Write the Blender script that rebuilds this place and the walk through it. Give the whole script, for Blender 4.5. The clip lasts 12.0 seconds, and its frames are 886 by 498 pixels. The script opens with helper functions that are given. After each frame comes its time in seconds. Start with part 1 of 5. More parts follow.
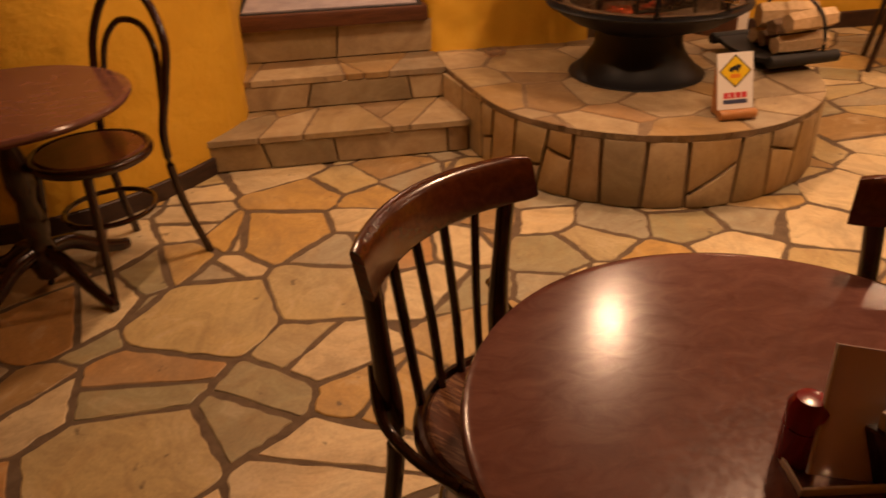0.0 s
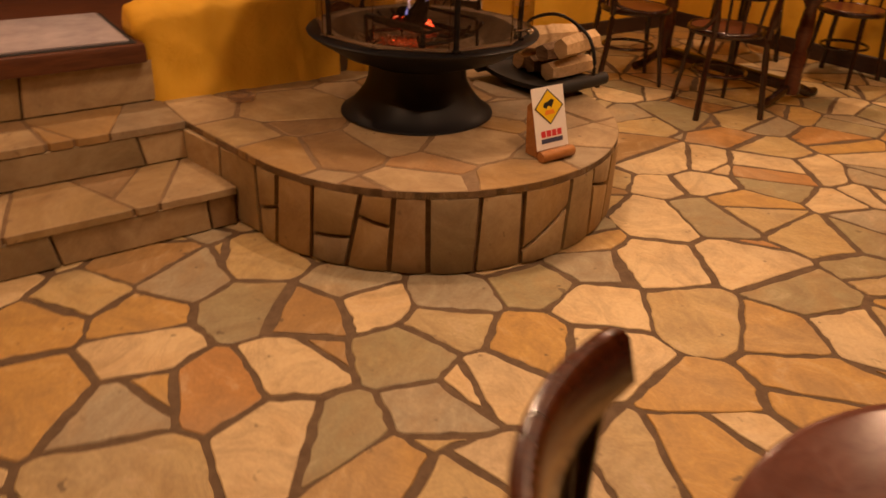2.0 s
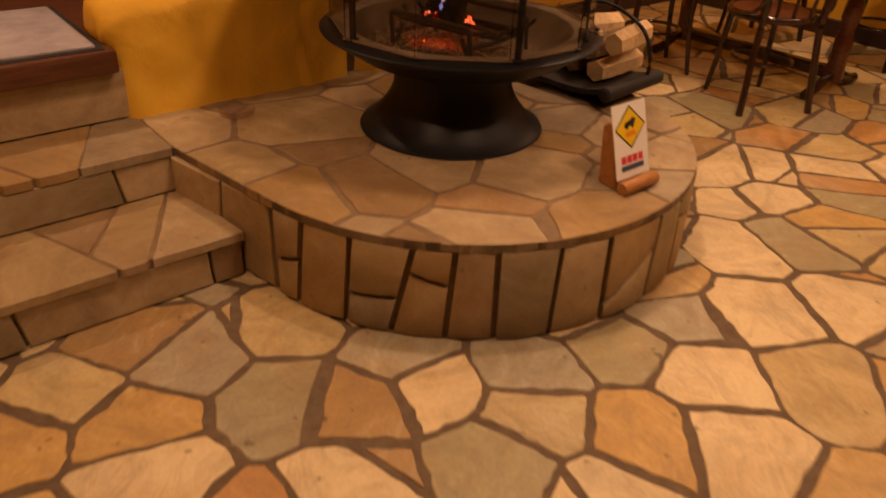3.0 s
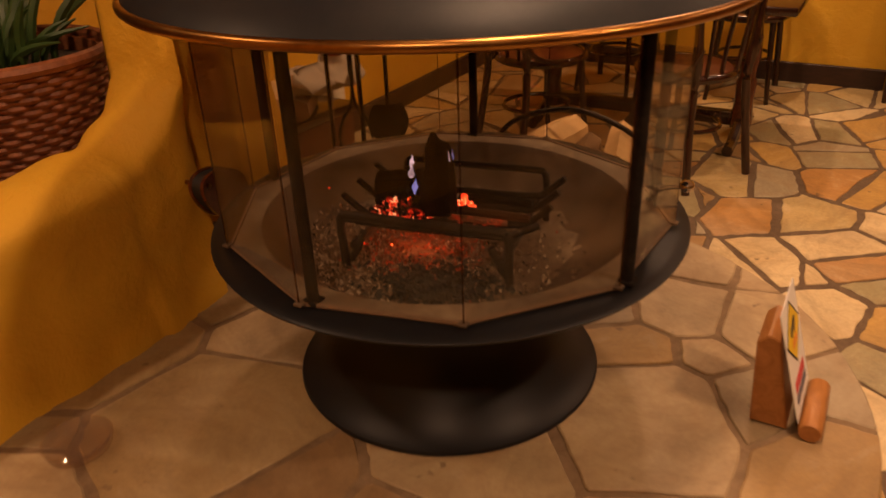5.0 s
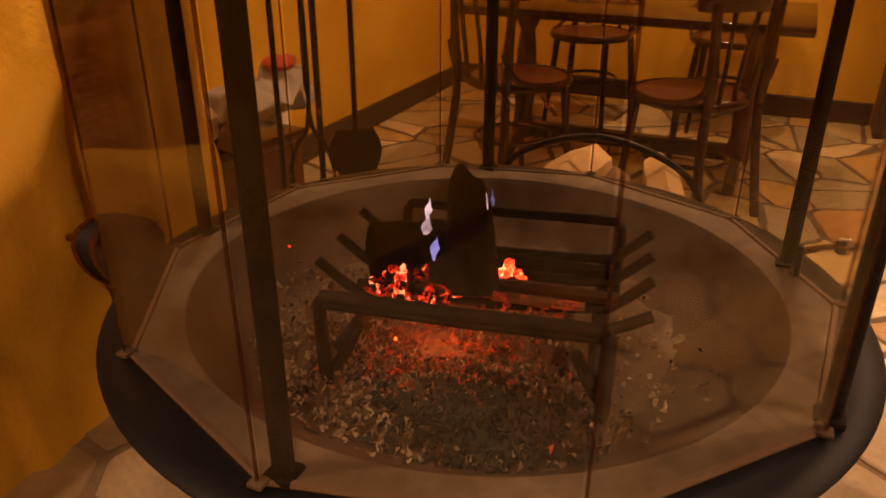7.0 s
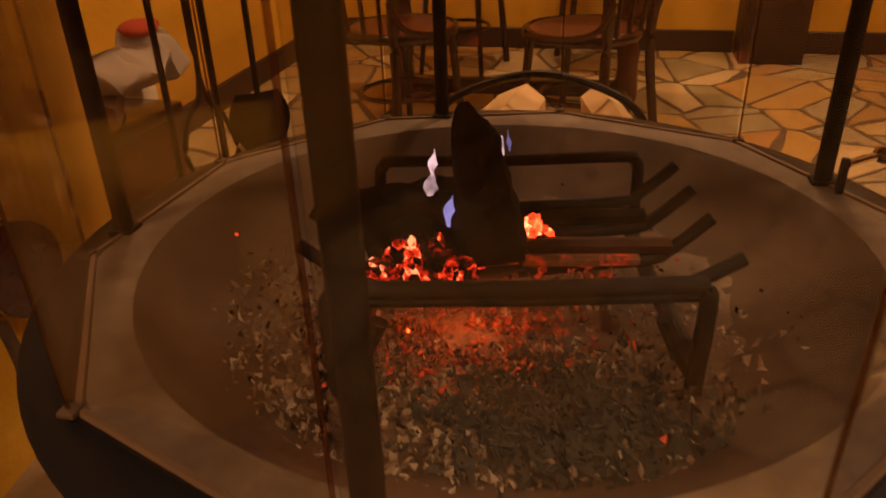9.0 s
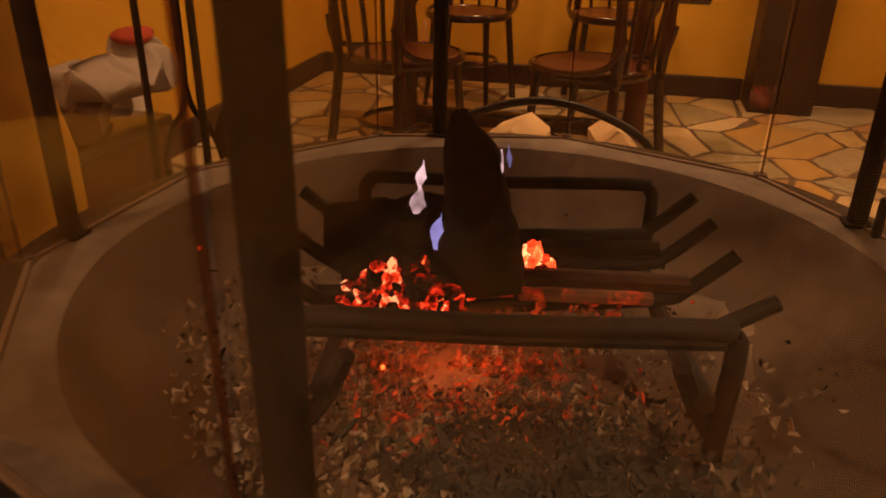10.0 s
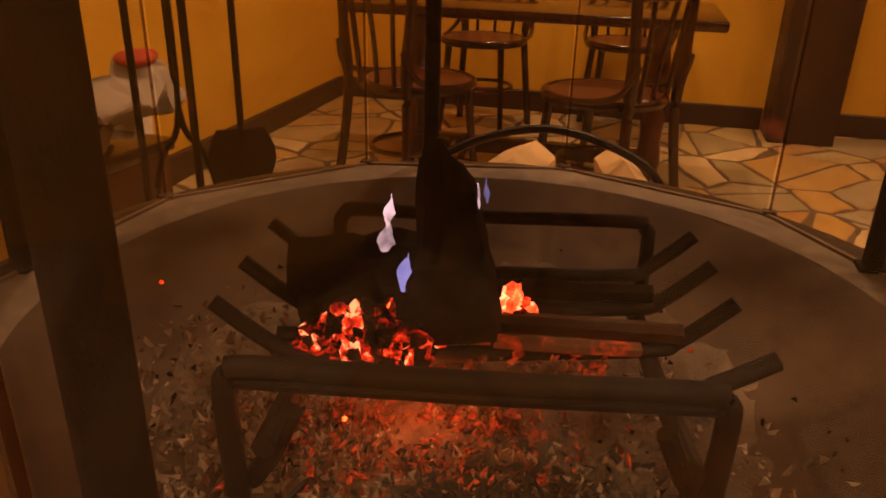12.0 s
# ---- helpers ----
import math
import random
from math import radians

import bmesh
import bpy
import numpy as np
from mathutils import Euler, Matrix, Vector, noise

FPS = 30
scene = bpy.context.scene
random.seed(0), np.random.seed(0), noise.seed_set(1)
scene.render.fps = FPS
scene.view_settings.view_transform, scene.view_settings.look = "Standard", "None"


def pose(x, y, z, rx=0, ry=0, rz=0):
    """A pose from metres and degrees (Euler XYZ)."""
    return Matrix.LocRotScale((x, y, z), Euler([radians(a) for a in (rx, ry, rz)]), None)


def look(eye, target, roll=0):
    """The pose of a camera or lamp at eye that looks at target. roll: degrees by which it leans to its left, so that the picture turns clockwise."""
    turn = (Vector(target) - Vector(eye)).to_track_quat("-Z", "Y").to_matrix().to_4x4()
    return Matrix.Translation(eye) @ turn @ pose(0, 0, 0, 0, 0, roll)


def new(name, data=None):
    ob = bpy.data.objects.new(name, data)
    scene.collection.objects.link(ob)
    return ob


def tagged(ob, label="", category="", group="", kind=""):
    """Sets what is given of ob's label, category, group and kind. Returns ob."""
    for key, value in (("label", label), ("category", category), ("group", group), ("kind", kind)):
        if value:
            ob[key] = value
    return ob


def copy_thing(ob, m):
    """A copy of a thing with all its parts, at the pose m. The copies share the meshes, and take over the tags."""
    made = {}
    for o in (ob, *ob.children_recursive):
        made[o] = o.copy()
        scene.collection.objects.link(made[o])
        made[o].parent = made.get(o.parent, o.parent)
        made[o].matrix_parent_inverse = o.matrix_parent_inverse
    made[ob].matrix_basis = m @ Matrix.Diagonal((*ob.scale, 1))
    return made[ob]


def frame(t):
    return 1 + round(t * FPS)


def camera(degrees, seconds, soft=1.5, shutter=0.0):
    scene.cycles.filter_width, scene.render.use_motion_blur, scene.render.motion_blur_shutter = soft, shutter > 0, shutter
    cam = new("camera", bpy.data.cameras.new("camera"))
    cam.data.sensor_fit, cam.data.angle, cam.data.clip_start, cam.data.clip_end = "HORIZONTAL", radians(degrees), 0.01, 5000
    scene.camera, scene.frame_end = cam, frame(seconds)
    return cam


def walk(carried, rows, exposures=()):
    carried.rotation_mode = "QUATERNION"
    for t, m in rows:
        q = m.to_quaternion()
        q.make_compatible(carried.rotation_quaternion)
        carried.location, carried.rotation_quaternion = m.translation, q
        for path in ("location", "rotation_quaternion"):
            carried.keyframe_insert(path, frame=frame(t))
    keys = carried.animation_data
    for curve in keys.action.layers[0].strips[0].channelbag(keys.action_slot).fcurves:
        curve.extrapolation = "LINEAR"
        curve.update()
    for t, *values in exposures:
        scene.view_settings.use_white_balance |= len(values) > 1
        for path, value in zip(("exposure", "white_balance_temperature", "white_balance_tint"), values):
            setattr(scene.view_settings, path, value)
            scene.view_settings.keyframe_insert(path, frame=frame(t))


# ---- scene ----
cam = camera(61.0, 12.0, soft=1.6, shutter=0.5)
PATH = [
    (0, (1.049, -0.14, 1.474), (1.309, 1.578, 0.482), -2.1),
    (0.5, (1.01, -0.098, 1.456), (1.464, 1.592, 0.487), -1.6),
    (1, (0.964, 0.083, 1.428), (1.512, 1.738, 0.447), -0.6),
    (1.5, (0.917, 0.369, 1.409), (1.651, 1.921, 0.383), 1.1),
    (2, (0.808, 0.71, 1.405), (1.843, 2.126, 0.444), 2.1),
    (2.5, (0.79, 1.042, 1.383), (1.897, 2.348, 0.349), 0.5),
    (3, (0.888, 1.402, 1.387), (1.997, 2.703, 0.348), 2.6),
    (3.5, (0.993, 1.8, 1.39), (2.224, 3.002, 0.37), 1.2),
    (3.7, (1.057, 1.935, 1.391), (2.321, 3.108, 0.377), -0.5),
    (5.3, (1.43, 2.781, 1.354), (2.965, 3.647, 0.41), -1.9),
    (5.5, (1.47, 2.825, 1.332), (3.001, 3.69, 0.38), -1.9),
    (6, (1.628, 2.928, 1.284), (3.221, 3.753, 0.4), -4.0),
    (6.5, (1.732, 2.997, 1.247), (3.31, 3.831, 0.345), -1.1),
    (7, (1.776, 3.077, 1.178), (3.42, 3.822, 0.315), 0.2),
    (7.2, (1.78, 3.094, 1.155), (3.433, 3.82, 0.295), 0.1),
    (8.8, (1.872, 3.275, 1.087), (3.617, 3.722, 0.205), -3.6),
    (9, (1.889, 3.304, 1.089), (3.609, 3.692, 0.145), -1.9),
    (9.5, (1.929, 3.325, 1.053), (3.7, 3.665, 0.188), 1.8),
    (10, (1.975, 3.312, 1.032), (3.739, 3.703, 0.176), 1.2),
    (10.5, (2.038, 3.288, 1.016), (3.809, 3.703, 0.183), 1.9),
    (11, (2.067, 3.287, 1.007), (3.842, 3.709, 0.188), 1.5),
    (11.5, (2.059, 3.294, 0.998), (3.838, 3.741, 0.2), 2.4),
    (12, (2.042, 3.284, 1.022), (3.82, 3.733, 0.223), 1.5),
]
walk(cam, [(t, look(eye, target, roll)) for t, eye, target, roll in PATH],
     [(0, -0.25), (1, -0.31), (2.5, -0.42), (3.7, -0.5), (5.5, -0.27), (7.2, 0.0), (9, -0.02), (12, 0.0)])
# ---- light ----
world = bpy.data.worlds.new("world")
scene.world = world
world.use_nodes = True
world.node_tree.nodes["Background"].inputs[0].default_value = (1.0, 0.62, 0.3, 1)
world.node_tree.nodes["Background"].inputs[1].default_value = 0.02

CEIL = 2.45
# table reflections suggest the first three; the others are unseen, added to brighten the room
LAMPS = [(2.45, 2.95, 19), (2.45, 1.5, 25), (4.12, 3.05, 16), (4.25, 1.6, 14), (5.75, 3.6, 22), (5.6, 1.8, 16), (0.85, 2.70, 18), (3.9, 4.45, 11), (1.35, 4.5, 14)]


# ---- mesh helpers ----
def mesh_object(name, bm, material, smooth=True):
    me = bpy.data.meshes.new(name)
    bmesh.ops.recalc_face_normals(bm, faces=bm.faces)
    bm.to_mesh(me)
    bm.free()
    if smooth:
        me.shade_smooth()
        me.set_sharp_from_angle(angle=radians(38))
    me.materials.append(material)
    return new(name, me)


def part(name, bm, material, parent, label="", smooth=True):
    ob = mesh_object(name, bm, material, smooth)
    ob.parent = parent
    if label:
        ob["label"] = label
    return ob


def empty(name, m, label, category, group=""):
    ob = new(name)
    ob.empty_display_size = 0.05
    ob.matrix_basis = m
    return tagged(ob, label, category, group)


def box(bm, lo, hi, bevel=0.0, segments=2):
    """An upright box between two corners, its edges rounded by bevel."""
    c = [(a + b) / 2 for a, b in zip(lo, hi)]
    s = [abs(b - a) for a, b in zip(lo, hi)]
    made = bmesh.ops.create_cube(bm, size=1, matrix=Matrix.Translation(c) @ Matrix.Diagonal((*s, 1)))
    if bevel:
        edges = list({e for v in made["verts"] for e in v.link_edges})
        bmesh.ops.bevel(bm, geom=edges, offset=bevel, segments=segments, affect="EDGES", profile=0.5)
    return bm


def spline(points, steps=6, closed=False):
    """Catmull-Rom points through the given ones."""
    p = [Vector(q) for q in points]
    n = len(p)
    out = []
    for i in range(n if closed else n - 1):
        a, b, c, d = ((p[(i - 1) % n], p[i], p[(i + 1) % n], p[(i + 2) % n]) if closed else
                      (p[max(i - 1, 0)], p[i], p[i + 1], p[min(i + 2, n - 1)]))
        for k in range(steps):
            t = k / steps
            out.append(0.5 * (2 * b + (c - a) * t + (2 * a - 5 * b + 4 * c - d) * t * t + (3 * b - a - 3 * c + d) * t ** 3))
    if not closed:
        out.append(p[-1])
    return out


def sweep(bm, points, radius, segments=8, closed=False, flat=1.0, up=(0, 0, 1)):
    """A tube along points. radius: a number or a function of 0..1; flat squashes it along the side axis."""
    n = len(points)
    rings = []
    up = Vector(up)
    for i, q in enumerate(points):
        a = points[(i - 1) % n] if closed or i else points[0]
        b = points[(i + 1) % n] if closed or i < n - 1 else points[-1]
        ahead = (Vector(b) - Vector(a)).normalized()
        side = ahead.cross(up)
        if side.length < 0.05:
            side = ahead.cross(Vector((0, 1, 0.02)))
        side.normalize()
        top = side.cross(ahead)
        r = radius(i / max(n - 1, 1)) if callable(radius) else radius
        ring = [bm.verts.new(Vector(q) + r * (side * math.cos(w) * flat + top * math.sin(w)))
                for w in (2 * math.pi * k / segments for k in range(segments))]
        rings.append(ring)
    for i in range(n if closed else n - 1):
        r0, r1 = rings[i], rings[(i + 1) % n]
        for k in range(segments):
            bm.faces.new((r0[k], r0[(k + 1) % segments], r1[(k + 1) % segments], r1[k]))
    if not closed:
        bm.faces.new(rings[0])
        bm.faces.new(rings[-1])
    return bm


def lathe(bm, profile, segments=48, centre=(0, 0)):
    """Turns a profile of (radius, height) round the upright axis; closes it where the radius is 0."""
    rings = []
    for r, z in profile:
        if r < 1e-6:
            rings.append([bm.verts.new((centre[0], centre[1], z))])
        else:
            rings.append([bm.verts.new((centre[0] + r * math.cos(w), centre[1] + r * math.sin(w), z))
                          for w in (2 * math.pi * k / segments for k in range(segments))])
    for r0, r1 in zip(rings, rings[1:]):
        for k in range(segments):
            j = (k + 1) % segments
            f = [r0[k % len(r0)], r0[j % len(r0)], r1[j % len(r1)], r1[k % len(r1)]]
            f = list(dict.fromkeys(f))
            if len(f) > 2:
                bm.faces.new(f)
    return bm


def slab(bm, outline, z0, z1, edge=0.004):
    """A flat stone with a worn upper edge, from its outline (counter-clockwise)."""
    n = len(outline)
    cx, cy = sum(p[0] for p in outline) / n, sum(p[1] for p in outline) / n
    rings = []
    for z, inset in ((z0, 0.0), (z1 - edge, 0.0), (z1, edge * 1.6)):
        ring = []
        for x, y in outline:
            d = math.hypot(x - cx, y - cy) or 1
            ring.append(bm.verts.new((x - (x - cx) / d * inset, y - (y - cy) / d * inset, z)))
        rings.append(ring)
    for r0, r1 in zip(rings, rings[1:]):
        for k in range(n):
            bm.faces.new((r0[k], r0[(k + 1) % n], r1[(k + 1) % n], r1[k]))
    bm.faces.new(rings[-1])
    return bm


def cut(poly, px, py, nx, ny):
    """The part of a convex outline on the side of the line through (px, py) away from the normal."""
    out = []
    for i, a in enumerate(poly):
        b = poly[(i + 1) % len(poly)]
        da, db = (a[0] - px) * nx + (a[1] - py) * ny, (b[0] - px) * nx + (b[1] - py) * ny
        if da <= 0:
            out.append(a)
        if da * db < 0:
            t = da / (da - db)
            out.append((a[0] + (b[0] - a[0]) * t, a[1] + (b[1] - a[1]) * t))
    return out


def rough_edge(keep, rng, rough):
    """The outline with its corners clipped and its sides a little uneven."""
    fine = []
    n = len(keep)
    for k in range(n):
        a, b, c = keep[k - 1], keep[k], keep[(k + 1) % n]
        la, lc = math.hypot(a[0] - b[0], a[1] - b[1]), math.hypot(c[0] - b[0], c[1] - b[1])
        ra, rc = min(rng.uniform(0.002, 0.010), la * 0.3), min(rng.uniform(0.002, 0.010), lc * 0.3)
        fine.append((b[0] + (a[0] - b[0]) / la * ra, b[1] + (a[1] - b[1]) / la * ra))
        fine.append((b[0] + (c[0] - b[0]) / lc * rc, b[1] + (c[1] - b[1]) / lc * rc))
        if lc > 0.09:
            bow = rng.uniform(-rough, rough) * 0.6
            for t in ((0.14, 0.29, 0.44, 0.57, 0.71, 0.86) if lc > 0.2 else (0.3, 0.5, 0.72)):
                o = rng.uniform(-rough, rough) * 0.4 + bow * 4 * t * (1 - t)
                fine.append((b[0] + (c[0] - b[0]) * t - (c[1] - b[1]) / lc * o, b[1] + (c[1] - b[1]) * t + (c[0] - b[0]) / lc * o))
    return fine


def area(poly):
    return abs(sum(a[0] * b[1] - b[0] * a[1] for a, b in zip(poly, poly[1:] + poly[:1]))) / 2


def cells(seeds, region, gap, rng, rough=0.006, kept=0, big=0.058):
    """Crazy paving: one rough-edged outline round each seed, cut to the region, with joints between; large ones past
    the first kept are broken in two, or lose a corner."""
    out = []
    pts = np.array(seeds)
    weight = [0.0 if i < kept else rng.uniform(-0.045, 0.045) for i in range(len(seeds))]
    for i, (x, y) in enumerate(seeds):
        d = np.hypot(pts[:, 0] - x, pts[:, 1] - y)
        poly = list(region)
        for j in np.argsort(d)[1:24]:
            qx, qy = pts[j]
            l = d[j] or 1e-6
            nx, ny = (qx - x) / l, (qy - y) / l
            g = gap * (0.5 + 0.36 * noise.noise((x * 3 + qx * 3, y * 3 + qy * 3, 1.7)))
            mid = l / 2 + (weight[i] - weight[j]) / (2 * l) - g
            poly = cut(poly, x + nx * mid, y + ny * mid, nx, ny)
            if len(poly) < 3:
                break
        if len(poly) < 3 or area(poly) < 0.0015:
            continue
        pieces = [poly]
        size = area(poly)
        if size > big and (i >= kept or size > 0.14) and rng.random() < 0.85:
            w = rng.uniform(0, math.pi)
            cx, cy = sum(p[0] for p in poly) / len(poly) + rng.uniform(-0.05, 0.05), sum(p[1] for p in poly) / len(poly) + rng.uniform(-0.05, 0.05)
            nx, ny = math.cos(w), math.sin(w)
            pieces = [cut(poly, cx - nx * gap / 2, cy - ny * gap / 2, nx, ny), cut(poly, cx + nx * gap / 2, cy + ny * gap / 2, -nx, -ny)]
        elif size > 0.03 and rng.random() < 0.35:
            k = rng.randrange(len(poly))
            a, b, c = poly[k - 1], poly[k], poly[(k + 1) % len(poly)]
            p, q = [(b[0] + (e[0] - b[0]) * f, b[1] + (e[1] - b[1]) * f) for e, f in ((a, rng.uniform(0.4, 0.8)), (c, rng.uniform(0.4, 0.8)))]
            l = math.hypot(q[0] - p[0], q[1] - p[1])
            if l > 0.08:
                nx, ny = (q[1] - p[1]) / l, -(q[0] - p[0]) / l
                if (b[0] - p[0]) * nx + (b[1] - p[1]) * ny < 0:
                    nx, ny = -nx, -ny
                pieces = [cut(poly, p[0] - nx * gap / 2, p[1] - ny * gap / 2, nx, ny), cut(poly, p[0] + nx * gap / 2, p[1] + ny * gap / 2, -nx, -ny)]
        for piece in pieces:
            keep = [a for k, a in enumerate(piece) if math.hypot(a[0] - piece[(k + 1) % len(piece)][0], a[1] - piece[(k + 1) % len(piece)][1]) > 0.012]
            if len(keep) > 2 and area(keep) > 0.0012:
                out.append(((sum(p[0] for p in keep) / len(keep), sum(p[1] for p in keep) / len(keep)), rough_edge(keep, rng, rough)))
    return out


def scatter(x0, x1, y0, y1, spacing, rng, given=(), tries=4000):
    """Uneven seeds, some close and some far apart, that keep clear of the given ones."""
    pts = list(given)
    for _ in range(tries):
        p = (rng.uniform(x0, x1), rng.uniform(y0, y1))
        need = spacing * rng.uniform(0.62, 1.25)
        if all((p[0] - q[0]) ** 2 + (p[1] - q[1]) ** 2 > need * need for q in pts):
            pts.append(p)
    return pts


# ---- materials ----
def material(name, colour=(0.5, 0.5, 0.5), rough=0.5, metal=0.0, specular=0.5):
    m = bpy.data.materials.new(name)
    m.use_nodes = True
    b = m.node_tree.nodes["Principled BSDF"]
    b.inputs["Base Color"].default_value = (*colour, 1)
    b.inputs["Roughness"].default_value = rough
    b.inputs["Metallic"].default_value = metal
    b.inputs["Specular IOR Level"].default_value = specular
    return m


class Nodes:
    """Short ways to wire a material."""

    def __init__(self, m):
        self.tree = m.node_tree
        self.bsdf = m.node_tree.nodes.get("Principled BSDF")

    def node(self, kind, **values):
        n = self.tree.nodes.new(kind)
        for k, v in values.items():
            n.inputs[k.replace("_", " ")].default_value = v
        return n

    def link(self, a, b):
        self.tree.links.new(a, b)

    def coords(self, scale=(1, 1, 1), shift=False, turn=False):
        tc = self.node("ShaderNodeTexCoord")
        mp = self.node("ShaderNodeMapping")
        mp.inputs["Scale"].default_value = scale
        self.link(tc.outputs["Object"], mp.inputs["Vector"])
        if shift:
            oi = self.node("ShaderNodeObjectInfo")
            mul = self.node("ShaderNodeVectorMath")
            mul.operation = "MULTIPLY"
            self.link(oi.outputs["Random"], mul.inputs[0])
            mul.inputs[1].default_value = (37.0, 53.0, 11.0)
            self.link(mul.outputs[0], mp.inputs["Location"])
            if turn:
                tw = self.node("ShaderNodeVectorMath")
                tw.operation = "MULTIPLY"
                self.link(oi.outputs["Random"], tw.inputs[0])
                tw.inputs[1].default_value = (0, 0, 9.0)
                self.link(tw.outputs[0], mp.inputs["Rotation"])
        return mp.outputs["Vector"]

    def noise(self, vector, scale, detail=4.0, rough=0.6, distortion=0.0):
        n = self.node("ShaderNodeTexNoise", Scale=scale, Detail=detail, Roughness=rough, Distortion=distortion)
        self.link(vector, n.inputs["Vector"])
        return n.outputs["Fac"]

    def ramp(self, fac, stops, constant=False):
        r = self.node("ShaderNodeValToRGB")
        e = r.color_ramp.elements
        while len(e) < len(stops):
            e.new(0.5)
        for el, (pos, col) in zip(e, stops):
            el.position = pos
            el.color = (*col, 1) if len(col) == 3 else col
        if constant:
            r.color_ramp.interpolation = "CONSTANT"
        self.link(fac, r.inputs["Fac"])
        return r.outputs["Color"]

    def mix(self, fac, a, b, blend="MIX"):
        m = self.node("ShaderNodeMix")
        m.data_type = "RGBA"
        m.blend_type = blend
        for s, v in ((m.inputs[0], fac), (m.inputs[6], a), (m.inputs[7], b)):
            if isinstance(v, (int, float)):
                s.default_value = v
            elif isinstance(v, tuple):
                s.default_value = (*v, 1)
            else:
                self.link(v, s)
        return m.outputs[2]

    def bump(self, height, strength, distance=0.01, after=None):
        b = self.node("ShaderNodeBump", Strength=strength, Distance=distance)
        self.link(height, b.inputs["Height"])
        if after:
            self.link(after, b.inputs["Normal"])
        self.link(b.outputs["Normal"], self.bsdf.inputs["Normal"])
        return b.outputs["Normal"]

    def sheen(self, least, most):
        """How much of the light a pane throws back, from square on to grazing."""
        facing = self.node("ShaderNodeLayerWeight", Blend=0.5)
        power = self.node("ShaderNodeMath")
        power.operation = "POWER"
        power.inputs[1].default_value = 4.0
        self.link(facing.outputs["Facing"], power.inputs[0])
        span = self.node("ShaderNodeMapRange")
        span.inputs["To Min"].default_value, span.inputs["To Max"].default_value = least, most
        self.link(power.outputs[0], span.inputs["Value"])
        return span.outputs["Result"]

    def colour(self, c):
        self.link(c, self.bsdf.inputs["Base Color"])

    def rough(self, fac, lo, hi):
        m = self.node("ShaderNodeMapRange")
        m.inputs["To Min"].default_value, m.inputs["To Max"].default_value = lo, hi
        self.link(fac, m.inputs["Value"])
        self.link(m.outputs["Result"], self.bsdf.inputs["Roughness"])


